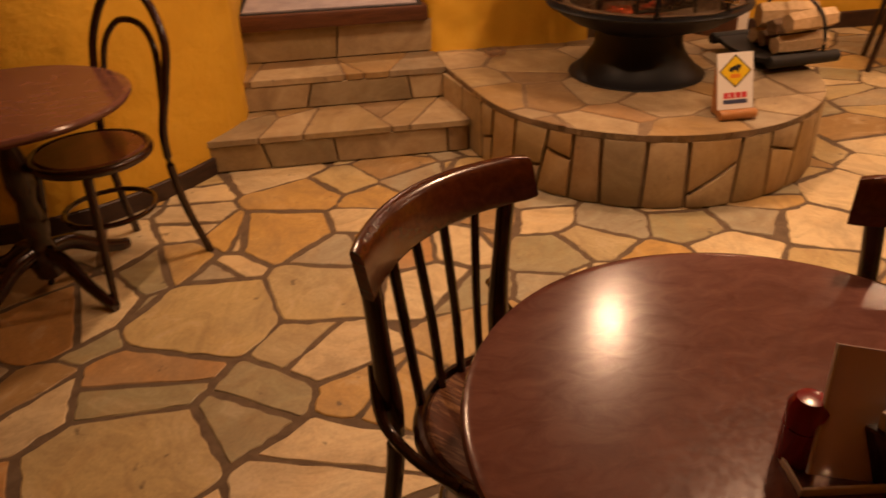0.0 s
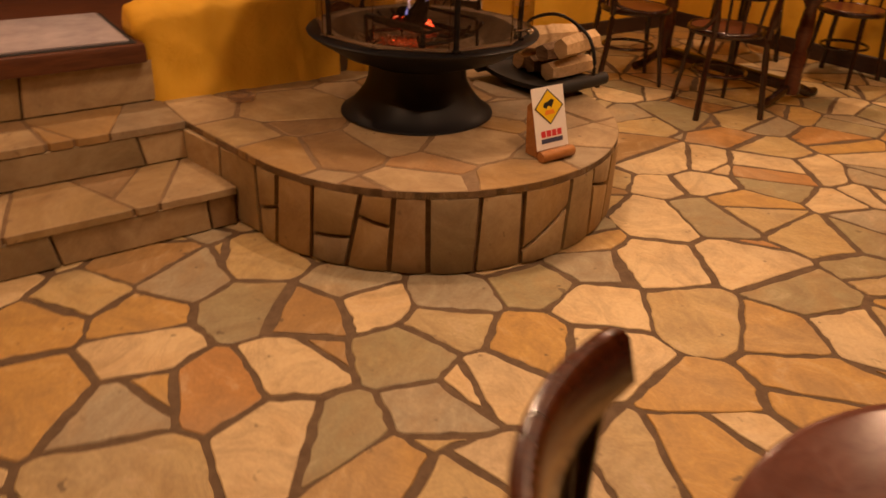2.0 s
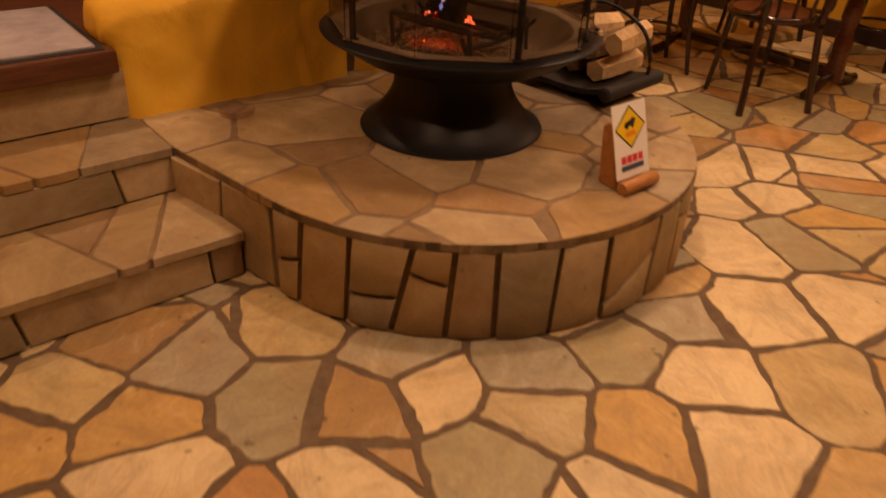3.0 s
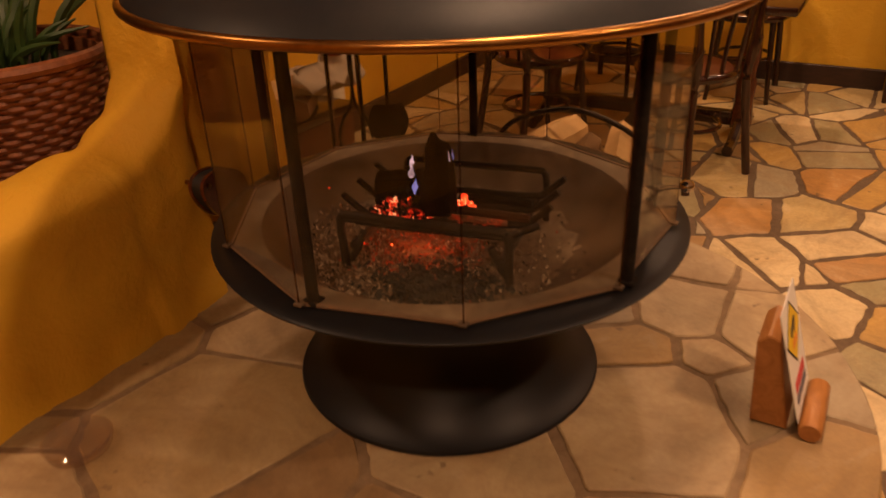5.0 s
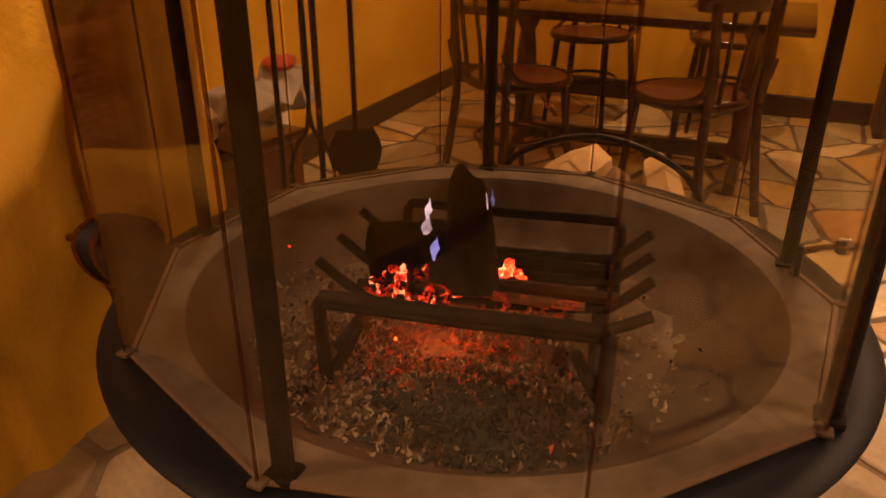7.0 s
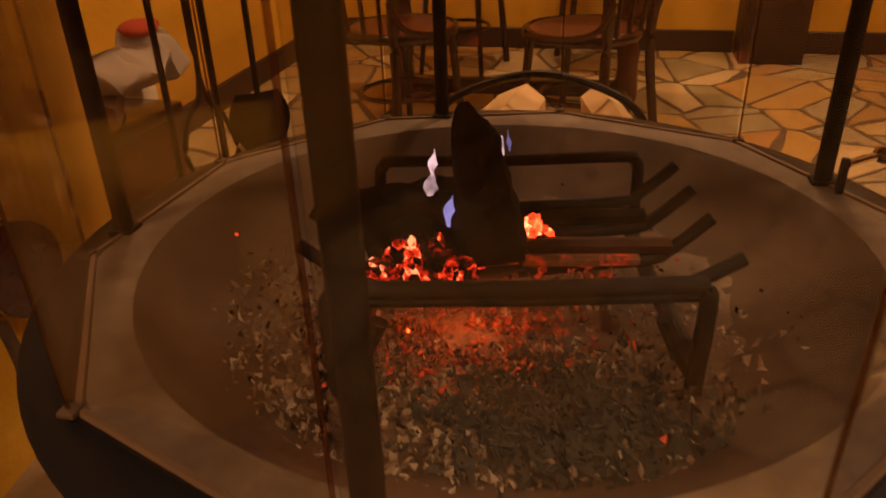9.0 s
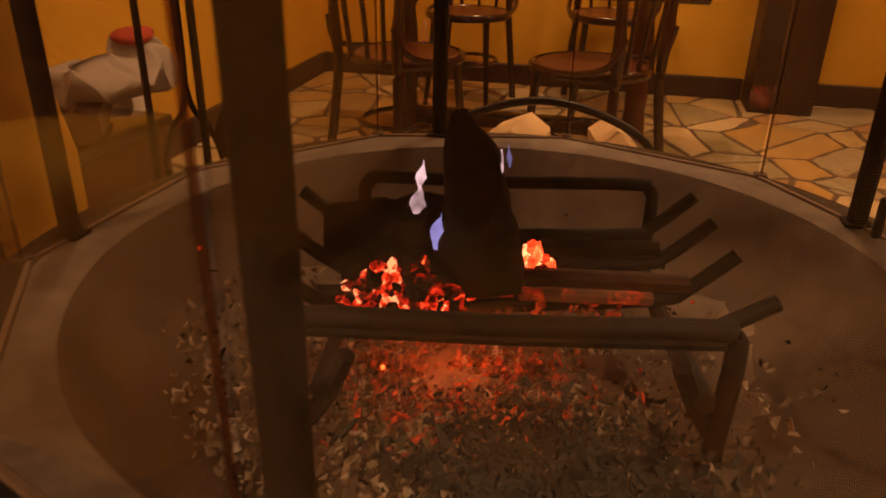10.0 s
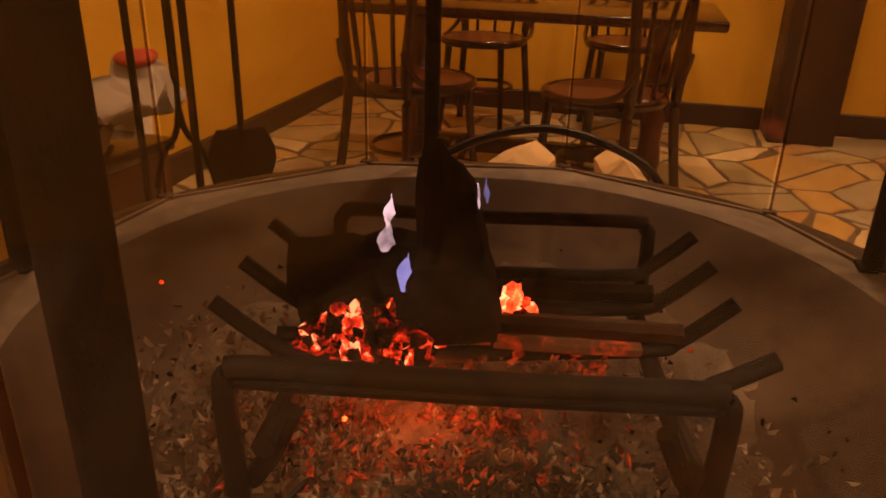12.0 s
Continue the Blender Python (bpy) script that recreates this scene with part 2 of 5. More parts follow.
def stone_material(name, island=False, rough=(0.34, 0.6), sharp=1.0, dust_shade=0.0):
    """Sawn-off quartzite flags: cream, ochre, rust and grey-green, each its own, veined and clouded."""
    m = material(name)
    n = Nodes(m)
    if island:
        geo = n.node("ShaderNodeNewGeometry")
        rnd = geo.outputs["Random Per Island"]
        v = n.coords()
    else:
        v = n.coords(shift=True, turn=True)
        rnd = n.node("ShaderNodeObjectInfo").outputs["Random"]
    cream, ochre, grey, rust, sand, moss, umber = (0.70, 0.575, 0.34), (0.53, 0.345, 0.105), (0.39, 0.355, 0.25), (0.48, 0.265, 0.09), (0.53, 0.42, 0.20), (0.35, 0.315, 0.18), (0.37, 0.24, 0.10)
    base = n.ramp(rnd, [(0.0, cream), (0.13, ochre), (0.24, grey), (0.35, sand), (0.48, rust), (0.54, cream), (0.65, moss), (0.76, ochre), (0.86, sand), (0.94, umber)], constant=True)
    cloud = n.noise(v, 4.5, 6, 0.62, 0.9)
    broad = n.noise(v, 1.9, 3, 0.5, 0.3)
    tint = n.mix(n.ramp(cloud, [(0.46, (0, 0, 0)), (0.68, (0.75, 0.75, 0.75))]), base, n.mix(0.45, base, (0.48, 0.29, 0.10)))
    tint = n.mix(n.ramp(broad, [(0.48, (0, 0, 0)), (0.66, (0.6, 0.6, 0.6))]), tint, n.mix(0.55, base, (0.34, 0.32, 0.25)))
    streak = n.node("ShaderNodeTexNoise", Scale=4.0, Detail=7.0, Roughness=0.72, Distortion=1.6)
    mp = n.node("ShaderNodeMapping")
    mp.inputs["Scale"].default_value = (1.0, 1.6, 1.0)
    n.link(v, mp.inputs["Vector"])
    n.link(mp.outputs["Vector"], streak.inputs["Vector"])
    veined = n.mix(n.ramp(streak.outputs["Fac"], [(0.44, (0, 0, 0)), (0.64, (0.62, 0.62, 0.62))]), tint, n.mix(0.6, tint, (0.20, 0.13, 0.07)))
    veined = n.mix(n.ramp(streak.outputs["Fac"], [(0.28, (0.5, 0.5, 0.5)), (0.44, (0, 0, 0))]), veined, (0.62, 0.53, 0.38))
    veined = n.mix(n.ramp(n.noise(v, 2.4, 6, 0.68, 0.5), [(0.5, (0, 0, 0)), (0.72, (0.62, 0.62, 0.62))]), veined, n.mix(0.55, veined, (0.21, 0.12, 0.05)))
    grain = n.noise(v, 80.0, 3, 0.7)
    full = n.mix(0.22, veined, n.ramp(grain, [(0.3, (0.25, 0.2, 0.14)), (0.7, (0.72, 0.66, 0.55))]), "OVERLAY")
    pits = n.noise(v, 19.0, 2, 0.5)
    full = n.mix(n.ramp(pits, [(0.70, (0, 0, 0)), (0.76, (0.7, 0.7, 0.7))]), full, (0.10, 0.07, 0.04))
    # brown mix: dust on the hearth top, painted shade on the upright risers
    if dust_shade:
        full = n.mix(dust_shade, full, n.ramp(n.noise(v, 2.6, 5, 0.65, 0.8), [(0.36, (0.33, 0.245, 0.15)), (0.5, (0.21, 0.13, 0.066)), (0.64, (0.11, 0.058, 0.027))]))
    n.colour(full)
    n.rough(cloud, *rough)
    soft = n.bump(n.noise(v, 7.0, 4, 0.55), 0.28 * sharp, 0.012)
    n.bump(grain, 0.1 * sharp, 0.003, soft)
    return m


def wood_material(name, dark, light, rough=(0.16, 0.3), scale=(6, 6, 0.8), gloss=0.5, wear=None, coat=0.0, scuff=0.0):
    m = material(name, specular=gloss)
    n = Nodes(m)
    v = n.coords(scale, shift=True)
    fibre = n.noise(v, 5.0, 6, 0.65, 0.8)
    c = n.ramp(fibre, [(0.3, dark), (0.7, light)])
    big = n.noise(n.coords((1, 1, 1), shift=True), 3.0, 3, 0.5)
    if wear:
        c = n.mix(n.ramp(n.noise(n.coords((16, 1.6, 1), shift=True), 4.0, 6, 0.7, 1.0), [(0.5, (0, 0, 0)), (0.62, (0.9, 0.9, 0.9))]), c, wear)
    n.colour(c)
    if scuff:
        fine = n.ramp(n.noise(n.coords((1, 1, 1)), 75, 5, 0.75, 0.6), [(0.46, (0, 0, 0)), (0.66, (scuff, scuff, scuff))])
        big = n.mix(1.0, n.ramp(big, [(0, (0, 0, 0)), (1, (1, 1, 1))]), fine, "ADD")
    n.rough(big, *rough)
    n.bump(fibre, 0.06, 0.002)
    m.node_tree.nodes["Principled BSDF"].inputs["Coat Weight"].default_value = coat
    return m


FLAG = stone_material("flagstone")
FLAG_FAR = stone_material("flagstone_far", island=True)
HEARTH_STONE = stone_material("hearth_stone", rough=(0.45, 0.72), dust_shade=0.55)
# the brown mix darkens the risers as if they stood in shade
RISER_STONE = stone_material("riser_stone", rough=(0.5, 0.75), sharp=1.4, dust_shade=0.55)

GROUT = material("grout", (0.16, 0.115, 0.075), 0.85)
n = Nodes(GROUT)
v = n.coords()
n.colour(n.ramp(n.noise(v, 18, 5, 0.7), [(0.3, (0.095, 0.062, 0.036)), (0.7, (0.17, 0.118, 0.07))]))
n.bump(n.noise(v, 120, 4, 0.7), 0.5, 0.004)

DUSTY_GROUT = material("dusty_grout", (0.15, 0.105, 0.066), 0.9)
n = Nodes(DUSTY_GROUT)
v = n.coords()
n.colour(n.ramp(n.noise(v, 18, 5, 0.7), [(0.3, (0.15, 0.098, 0.053)), (0.7, (0.26, 0.18, 0.105))]))
n.bump(n.noise(v, 120, 4, 0.7), 0.5, 0.004)

PLASTER = material("ochre_plaster", (0.68, 0.33, 0.035), 0.75)
n = Nodes(PLASTER)
v = n.coords()
big, trowel = n.noise(v, 1.3, 4, 0.55, 0.4), n.noise(v, 7.0, 5, 0.6, 0.25)
c = n.ramp(big, [(0.3, (0.64, 0.345, 0.016)), (0.7, (0.78, 0.46, 0.034))])
c = n.mix(n.ramp(trowel, [(0.55, (0, 0, 0)), (0.8, (0.5, 0.5, 0.5))]), c, (0.78, 0.50, 0.07))
n.colour(c)
first = n.bump(trowel, 0.5, 0.03)
n.bump(n.noise(v, 60, 4, 0.7), 0.2, 0.004, first)

CEILING = material("ceiling_plaster", (0.70, 0.52, 0.28), 0.9)
n = Nodes(CEILING)
n.bump(n.noise(n.coords(), 12, 4, 0.6), 0.3, 0.01)

DARK_WOOD = wood_material("dark_wood", (0.012, 0.005, 0.003), (0.045, 0.014, 0.007), (0.14, 0.26), (14, 14, 1.6), 0.5, coat=0.25)
RED_WOOD = wood_material("red_brown_wood", (0.055, 0.012, 0.005), (0.12, 0.03, 0.011), (0.14, 0.28), (10, 2, 10), 0.5, coat=0.3)
# lightened, purplish table colours include the sheen of the reflected ceiling
TABLE_WOOD = wood_material("table_wood", (0.115, 0.045, 0.034), (0.185, 0.080, 0.062), (0.10, 0.22), (3.0, 5, 5), 0.42, scuff=0.9)
SEAT_WOOD = wood_material("seat_wood", (0.06, 0.016, 0.007), (0.12, 0.036, 0.014), (0.22, 0.4), (9, 2, 9), 0.5, wear=(0.40, 0.22, 0.10))
SEAT_RED = wood_material("seat_red", (0.075, 0.02, 0.009), (0.13, 0.036, 0.014), (0.22, 0.38), (9, 2, 9), 0.5)
BASE_WOOD = wood_material("baseboard_wood", (0.02, 0.010, 0.007), (0.05, 0.022, 0.013), (0.4, 0.6), (2, 2, 8))
STEP_WOOD = wood_material("step_wood", (0.07, 0.022, 0.009), (0.14, 0.05, 0.02), (0.35, 0.55), (1.2, 9, 9))
PANEL_WOOD = wood_material("panel_wood", (0.05, 0.016, 0.007), (0.10, 0.034, 0.013), (0.35, 0.55), (9, 9, 1.2))
PALE_WOOD = wood_material("split_wood", (0.50, 0.33, 0.16), (0.74, 0.55, 0.32), (0.6, 0.8), (8, 1.2, 8), 0.3)
BARK = wood_material("bark", (0.10, 0.06, 0.035), (0.30, 0.20, 0.12), (0.8, 0.95), (12, 2, 12), 0.2)
OAK = wood_material("stand_wood", (0.30, 0.12, 0.03), (0.48, 0.22, 0.07), (0.3, 0.5), (3, 8, 8), 0.4)

BLACK_METAL = material("black_metal", (0.010, 0.010, 0.012), 0.45, 0.0, 0.24)
n = Nodes(BLACK_METAL)
v = n.coords()
n.rough(n.noise(v, 5, 4, 0.6), 0.34, 0.55)
n.bump(n.noise(v, 90, 2, 0.5), 0.05, 0.001)
SOOT_METAL = material("sooty_iron", (0.03, 0.022, 0.017), 0.7, 0.2)
n = Nodes(SOOT_METAL)
v = n.coords()
n.colour(n.ramp(n.noise(v, 14, 5, 0.7), [(0.3, (0.008, 0.006, 0.005)), (0.7, (0.034, 0.021, 0.013))]))
n.bump(n.noise(v, 60, 4, 0.7), 0.35, 0.003)
HOOD = material("hood_black", (0.010, 0.011, 0.015), 0.5, 0.0, 0.22)
n = Nodes(HOOD)
v = n.coords()
n.rough(n.noise(v, 4, 4, 0.6), 0.38, 0.6)
n.colour(n.ramp(n.noise(v, 6, 5, 0.7), [(0.3, (0.008, 0.009, 0.012)), (0.7, (0.018, 0.017, 0.018))]))
POST = material("post_black", (0.010, 0.009, 0.009), 0.8, 0.0, 0.15)
n = Nodes(POST)
v = n.coords()
n.colour(n.ramp(n.noise(v, 30, 4, 0.7), [(0.35, (0.006, 0.005, 0.005)), (0.75, (0.028, 0.02, 0.015))]))
n.bump(n.noise(v, 90, 4, 0.7), 0.4, 0.003)
SEAL = material("pane_seal", (0.20, 0.13, 0.08), 0.8)
BRASS = material("aged_brass", (0.55, 0.27, 0.07), 0.28, 1.0)
n = Nodes(BRASS)
v = n.coords()
f = n.noise(v, 7, 5, 0.65)
n.colour(n.ramp(f, [(0.3, (0.17, 0.075, 0.02)), (0.65, (0.40, 0.20, 0.055))]))
n.rough(f, 0.2, 0.42)
CHROME = material("chrome", (0.75, 0.72, 0.68), 0.12, 1.0)

GLASS = bpy.data.materials.new("sooty_glass")
GLASS.use_nodes = True
t = GLASS.node_tree
t.nodes.remove(t.nodes["Principled BSDF"])
n = Nodes(GLASS)
v = n.coords(shift=True)
clear = n.node("ShaderNodeBsdfTransparent")
n.link(n.ramp(n.noise(v, 3.5, 5, 0.65, 0.5), [(0.3, (0.88, 0.84, 0.76)), (0.7, (0.95, 0.93, 0.88))]), clear.inputs["Color"])
film = n.node("ShaderNodeBsdfDiffuse", Color=(0.42, 0.27, 0.15, 1))
haze = n.node("ShaderNodeMixShader", Fac=0.018)
n.link(clear.outputs[0], haze.inputs[1])
n.link(film.outputs[0], haze.inputs[2])
shine = n.node("ShaderNodeBsdfGlossy", Roughness=0.02)
both = n.node("ShaderNodeMixShader")
n.link(n.sheen(0.018, 0.45), both.inputs[0])
n.link(haze.outputs[0], both.inputs[1])
n.link(shine.outputs[0], both.inputs[2])
n.link(both.outputs[0], t.nodes["Material Output"].inputs["Surface"])


def acrylic(name, haze, colour, least):
    m = bpy.data.materials.new(name)
    m.use_nodes = True
    t = m.node_tree
    t.nodes.remove(t.nodes["Principled BSDF"])
    n = Nodes(m)
    glassy = n.node("ShaderNodeBsdfTransparent", Color=(0.92, 0.88, 0.85, 1))
    clear = n.node("ShaderNodeMixShader", Fac=haze)
    milk = n.node("ShaderNodeBsdfDiffuse", Color=colour)
    n.link(glassy.outputs[0], clear.inputs[1])
    n.link(milk.outputs[0], clear.inputs[2])
    shine = n.node("ShaderNodeBsdfGlossy", Roughness=0.06)
    both = n.node("ShaderNodeMixShader")
    n.link(n.sheen(least, 0.4), both.inputs[0])
    n.link(clear.outputs[0], both.inputs[1])
    n.link(shine.outputs[0], both.inputs[2])
    n.link(both.outputs[0], t.nodes["Material Output"].inputs["Surface"])
    return m


ACRYLIC = acrylic("clear_acrylic", 0.05, (0.5, 0.44, 0.42, 1), 0.06)
HAZY_ACRYLIC = acrylic("hazy_acrylic", 0.72, (0.62, 0.50, 0.49, 1), 0.06)

SEAM = bpy.data.materials.new("sooty_glass_edge")
SEAM.use_nodes = True
t = SEAM.node_tree
t.nodes.remove(t.nodes["Principled BSDF"])
n = Nodes(SEAM)
see = n.node("ShaderNodeBsdfTransparent", Color=(0.8, 0.66, 0.5, 1))
brown = n.node("ShaderNodeBsdfDiffuse", Color=(0.10, 0.05, 0.03, 1))
both = n.node("ShaderNodeMixShader", Fac=0.3)
n.link(see.outputs[0], both.inputs[1])
n.link(brown.outputs[0], both.inputs[2])
n.link(both.outputs[0], t.nodes["Material Output"].inputs["Surface"])

ASH = material("ash", (0.3, 0.25, 0.2), 0.95)
n = Nodes(ASH)
v = n.coords()
a1 = n.noise(v, 9, 6, 0.7, 0.5)
c = n.ramp(a1, [(0.25, (0.11, 0.07, 0.042)), (0.48, (0.235, 0.165, 0.105)), (0.72, (0.40, 0.31, 0.22))])
c = n.mix(n.ramp(n.noise(v, 3.2, 4, 0.6, 0.6), [(0.42, (0.75, 0.75, 0.75)), (0.60, (0, 0, 0))]), c, n.mix(0.7, c, (0.06, 0.036, 0.02)))
n.colour(n.mix(n.ramp(n.noise(v, 38, 3, 0.6), [(0.60, (0, 0, 0)), (0.68, (0.8, 0.8, 0.8))]), c, (0.06, 0.04, 0.03)))
first = n.bump(a1, 0.5, 0.02)
n.bump(n.noise(v, 110, 4, 0.8), 0.9, 0.008, first)


PALE_ASH = material("pale_ash", (0.42, 0.34, 0.24), 0.95)
n = Nodes(PALE_ASH)
n.colour(n.ramp(n.node("ShaderNodeNewGeometry").outputs["Random Per Island"], [(0.0, (0.12, 0.08, 0.045)), (0.55, (0.25, 0.18, 0.115)), (1.0, (0.50, 0.41, 0.30))]))

DARK_ASH = material("dark_ash", (0.045, 0.042, 0.032), 0.95)
PALE_DUST = material("dusty_lip", (0.3, 0.22, 0.14), 0.8)
n = Nodes(PALE_DUST)
v = n.coords()
n.colour(n.ramp(n.noise(v, 13, 6, 0.72), [(0.3, (0.115, 0.08, 0.052)), (0.55, (0.215, 0.16, 0.105)), (0.75, (0.32, 0.25, 0.175))]))
n.bump(n.noise(v, 80, 4, 0.7), 0.4, 0.003)
DUST = material("dusty_iron", (0.16, 0.115, 0.075), 0.85)
n = Nodes(DUST)
v = n.coords()
c = n.ramp(n.noise(v, 8, 6, 0.7), [(0.3, (0.075, 0.046, 0.025)), (0.7, (0.19, 0.125, 0.07))])
n.colour(n.mix(n.ramp(n.noise(v, 3.0, 5, 0.65, 0.8), [(0.42, (0.8, 0.8, 0.8)), (0.62, (0, 0, 0))]), c, n.mix(0.7, c, (0.04, 0.024, 0.013))))
n.bump(n.noise(v, 70, 4, 0.7), 0.3, 0.003)


def ember_material(name, dark, threshold, strength):
    """Charred wood whose cracks and edges glow."""
    m = material(name, dark, 0.95, 0.0, 0.08)
    n = Nodes(m)
    v = n.coords(shift=True)
    n.colour(n.ramp(n.noise(v, 25, 5, 0.7), [(0.35, dark), (0.75, tuple(3.2 * d for d in dark))]))
    cracks = n.node("ShaderNodeTexVoronoi", Scale=38.0)
    n.link(v, cracks.inputs["Vector"])
    n.bump(cracks.outputs["Distance"], 0.7, 0.006)
    if strength:
        heat = n.noise(v, 46.0, 7, 0.72, 0.6)
        glow = n.ramp(heat, [(threshold, (0, 0, 0)), (threshold + 0.07, (0.35, 0.012, 0.002)), (threshold + 0.16, (1.0, 0.07, 0.012)), (min(1, threshold + 0.3), (1.0, 0.32, 0.07))])
        n.link(glow, n.bsdf.inputs["Emission Color"])
        n.bsdf.inputs["Emission Strength"].default_value = strength
    return m


CHAR = ember_material("charred_wood", (0.008, 0.006, 0.005), 0.66, 0)
EMBER = ember_material("glowing_ember", (0.05, 0.026, 0.02), 0.50, 2.4)
SCORCHED = ember_material("scorched_wood", (0.014, 0.009, 0.007), 0.66, 0)
HOT = ember_material("hot_ember", (0.05, 0.02, 0.012), 0.43, 6.0)
# dim emission paints red firelight on ash and a stick, besides dim coals
DIM_GLOW = ember_material("dim_red_glow", (0.10, 0.052, 0.03), 0.50, 0.7)


def coal_material(name, heat, strength):
    """Broken coals, each as hot as it happens to be, cracked and ashy."""
    m = material(name, (0.05, 0.03, 0.022), 0.95, 0.0, 0.1)
    n = Nodes(m)
    v = n.coords()
    rnd = n.node("ShaderNodeNewGeometry").outputs["Random Per Island"]
    n.colour(n.ramp(n.noise(v, 60, 5, 0.7), [(0.35, (0.010, 0.007, 0.006)), (0.6, (0.05, 0.032, 0.024)), (0.75, (0.22, 0.17, 0.14))]))
    total = n.node("ShaderNodeMath")
    total.operation = "MULTIPLY_ADD"
    n.link(rnd, total.inputs[0])
    total.inputs[1].default_value = 0.5
    n.link(n.noise(v, 70, 6, 0.75, 0.5), total.inputs[2])
    glow = n.ramp(total.outputs[0], [(heat, (0, 0, 0)), (heat + 0.08, (0.30, 0.006, 0.002)), (min(0.97, heat + 0.2), (0.9, 0.035, 0.008)), (min(0.98, heat + 0.34), (1.0, 0.10, 0.025)), (min(0.99, heat + 0.46), (1.0, 0.36, 0.16))])
    n.link(glow, n.bsdf.inputs["Emission Color"])
    n.bsdf.inputs["Emission Strength"].default_value = strength
    n.bump(n.noise(v, 150, 4, 0.7), 0.6, 0.004)
    return m


LIVE_COAL = coal_material("live_coal", 0.80, 1.9)
BRIGHT_COAL = coal_material("bright_coal", 0.56, 3.6)
HALF = wood_material("half_burnt_wood", (0.03, 0.012, 0.006), (0.12, 0.045, 0.018), (0.6, 0.8), (9, 9, 1.5), 0.3)


def glow_material(name, colour, strength):
    m = bpy.data.materials.new(name)
    m.use_nodes = True
    t = m.node_tree
    t.nodes.remove(t.nodes["Principled BSDF"])
    n = Nodes(m)
    v = n.coords()
    e = n.node("ShaderNodeEmission", Strength=strength)
    n.link(n.ramp(n.noise(v, 16, 3, 0.6), [(0.3, tuple(0.55 * k for k in colour)), (0.7, colour)]), e.inputs["Color"])
    clear = n.node("ShaderNodeBsdfTransparent")
    mixed = n.node("ShaderNodeMixShader")
    n.link(n.ramp(n.noise(v, 22, 3, 0.6), [(0.35, (0.05, 0.05, 0.05)), (0.62, (0.7, 0.7, 0.7))]), mixed.inputs[0])
    n.link(clear.outputs[0], mixed.inputs[1])
    n.link(e.outputs[0], mixed.inputs[2])
    n.link(mixed.outputs[0], t.nodes["Material Output"].inputs["Surface"])
    return m


FLAME = glow_material("flame_white", (1.0, 0.62, 0.75), 2.2)
FLAME_BLUE = glow_material("flame_blue", (0.42, 0.36, 1.0), 1.3)
LAMP_GLOW = material("lamp_glow", (1, 0.8, 0.5), 0.5)
LAMP_GLOW.node_tree.nodes["Principled BSDF"].inputs["Emission Color"].default_value = (1, 0.72, 0.4, 1)
LAMP_GLOW.node_tree.nodes["Principled BSDF"].inputs["Emission Strength"].default_value = 14

PAPER = material("white_paper", (0.80, 0.78, 0.74), 0.6)
YELLOW = material("sign_yellow", (0.80, 0.55, 0.01), 0.5)
BLACK_INK = material("black_ink", (0.015, 0.015, 0.016), 0.5)
RED_INK = material("red_ink", (0.62, 0.04, 0.05), 0.5)
NAVY_INK = material("navy_ink", (0.05, 0.06, 0.12), 0.5)
ORANGE_INK = material("orange_ink", (0.75, 0.25, 0.02), 0.5)
RED_PLASTIC = material("red_plastic", (0.22, 0.006, 0.008), 0.2)
WHITE_CLOTH = material("grey_mat", (0.42, 0.38, 0.42), 0.95)
n = Nodes(WHITE_CLOTH)
v = n.coords()
n.colour(n.ramp(n.noise(v, 6, 6, 0.7), [(0.3, (0.30, 0.27, 0.31)), (0.7, (0.50, 0.46, 0.49))]))
n.bump(n.noise(v, 220, 3, 0.8), 0.7, 0.004)
WHITE_LINEN = material("white_linen", (0.34, 0.30, 0.27), 0.9)
n = Nodes(WHITE_LINEN)
n.bump(n.noise(n.coords(), 30, 5, 0.7), 0.4, 0.008)
RED_FELT = material("red_felt", (0.36, 0.05, 0.025), 0.95)
n = Nodes(RED_FELT)
n.bump(n.noise(n.coords(), 60, 4, 0.7), 0.4, 0.004)
BLACK_RUBBER = material("black_rubber", (0.02, 0.02, 0.022), 0.8)
WICKER = material("wicker", (0.22, 0.07, 0.025), 0.55)
n = Nodes(WICKER)
v = n.coords()
n.colour(n.ramp(n.noise(v, 30, 4, 0.7), [(0.3, (0.13, 0.035, 0.012)), (0.7, (0.30, 0.11, 0.04))]))
SOIL = material("soil", (0.04, 0.025, 0.015), 0.95)
LEAF = material("leaf", (0.05, 0.10, 0.025), 0.45)
# pale colour for the light that gathers along clear acrylic edges
EDGE_LIGHT = material("edge_light", (0.62, 0.56, 0.48), 0.4)
CANVAS = material("black_canvas", (0.014, 0.013, 0.013), 0.7)

# ---- the room ----
floor = mesh_object("floor", box(bmesh.new(), (-3.0, -2.6, -0.15), (6.5, 5.2, -0.004)), GROUT, False)
tagged(floor, "crazy-paved floor of ochre and grey flagstones", "floor", kind="structure")
ceiling = mesh_object("ceiling", box(bmesh.new(), (-3.2, -2.8, CEIL), (6.7, 6.3, CEIL + 0.1)), CEILING, False)
tagged(ceiling, "plain warm plaster ceiling of the room", "ceiling", kind="structure")


def wall(name, lo, hi, label, stuff=PLASTER):
    ob = mesh_object(name, box(bmesh.new(), lo, hi), stuff, False)
    return tagged(ob, label, "wall", kind="structure")


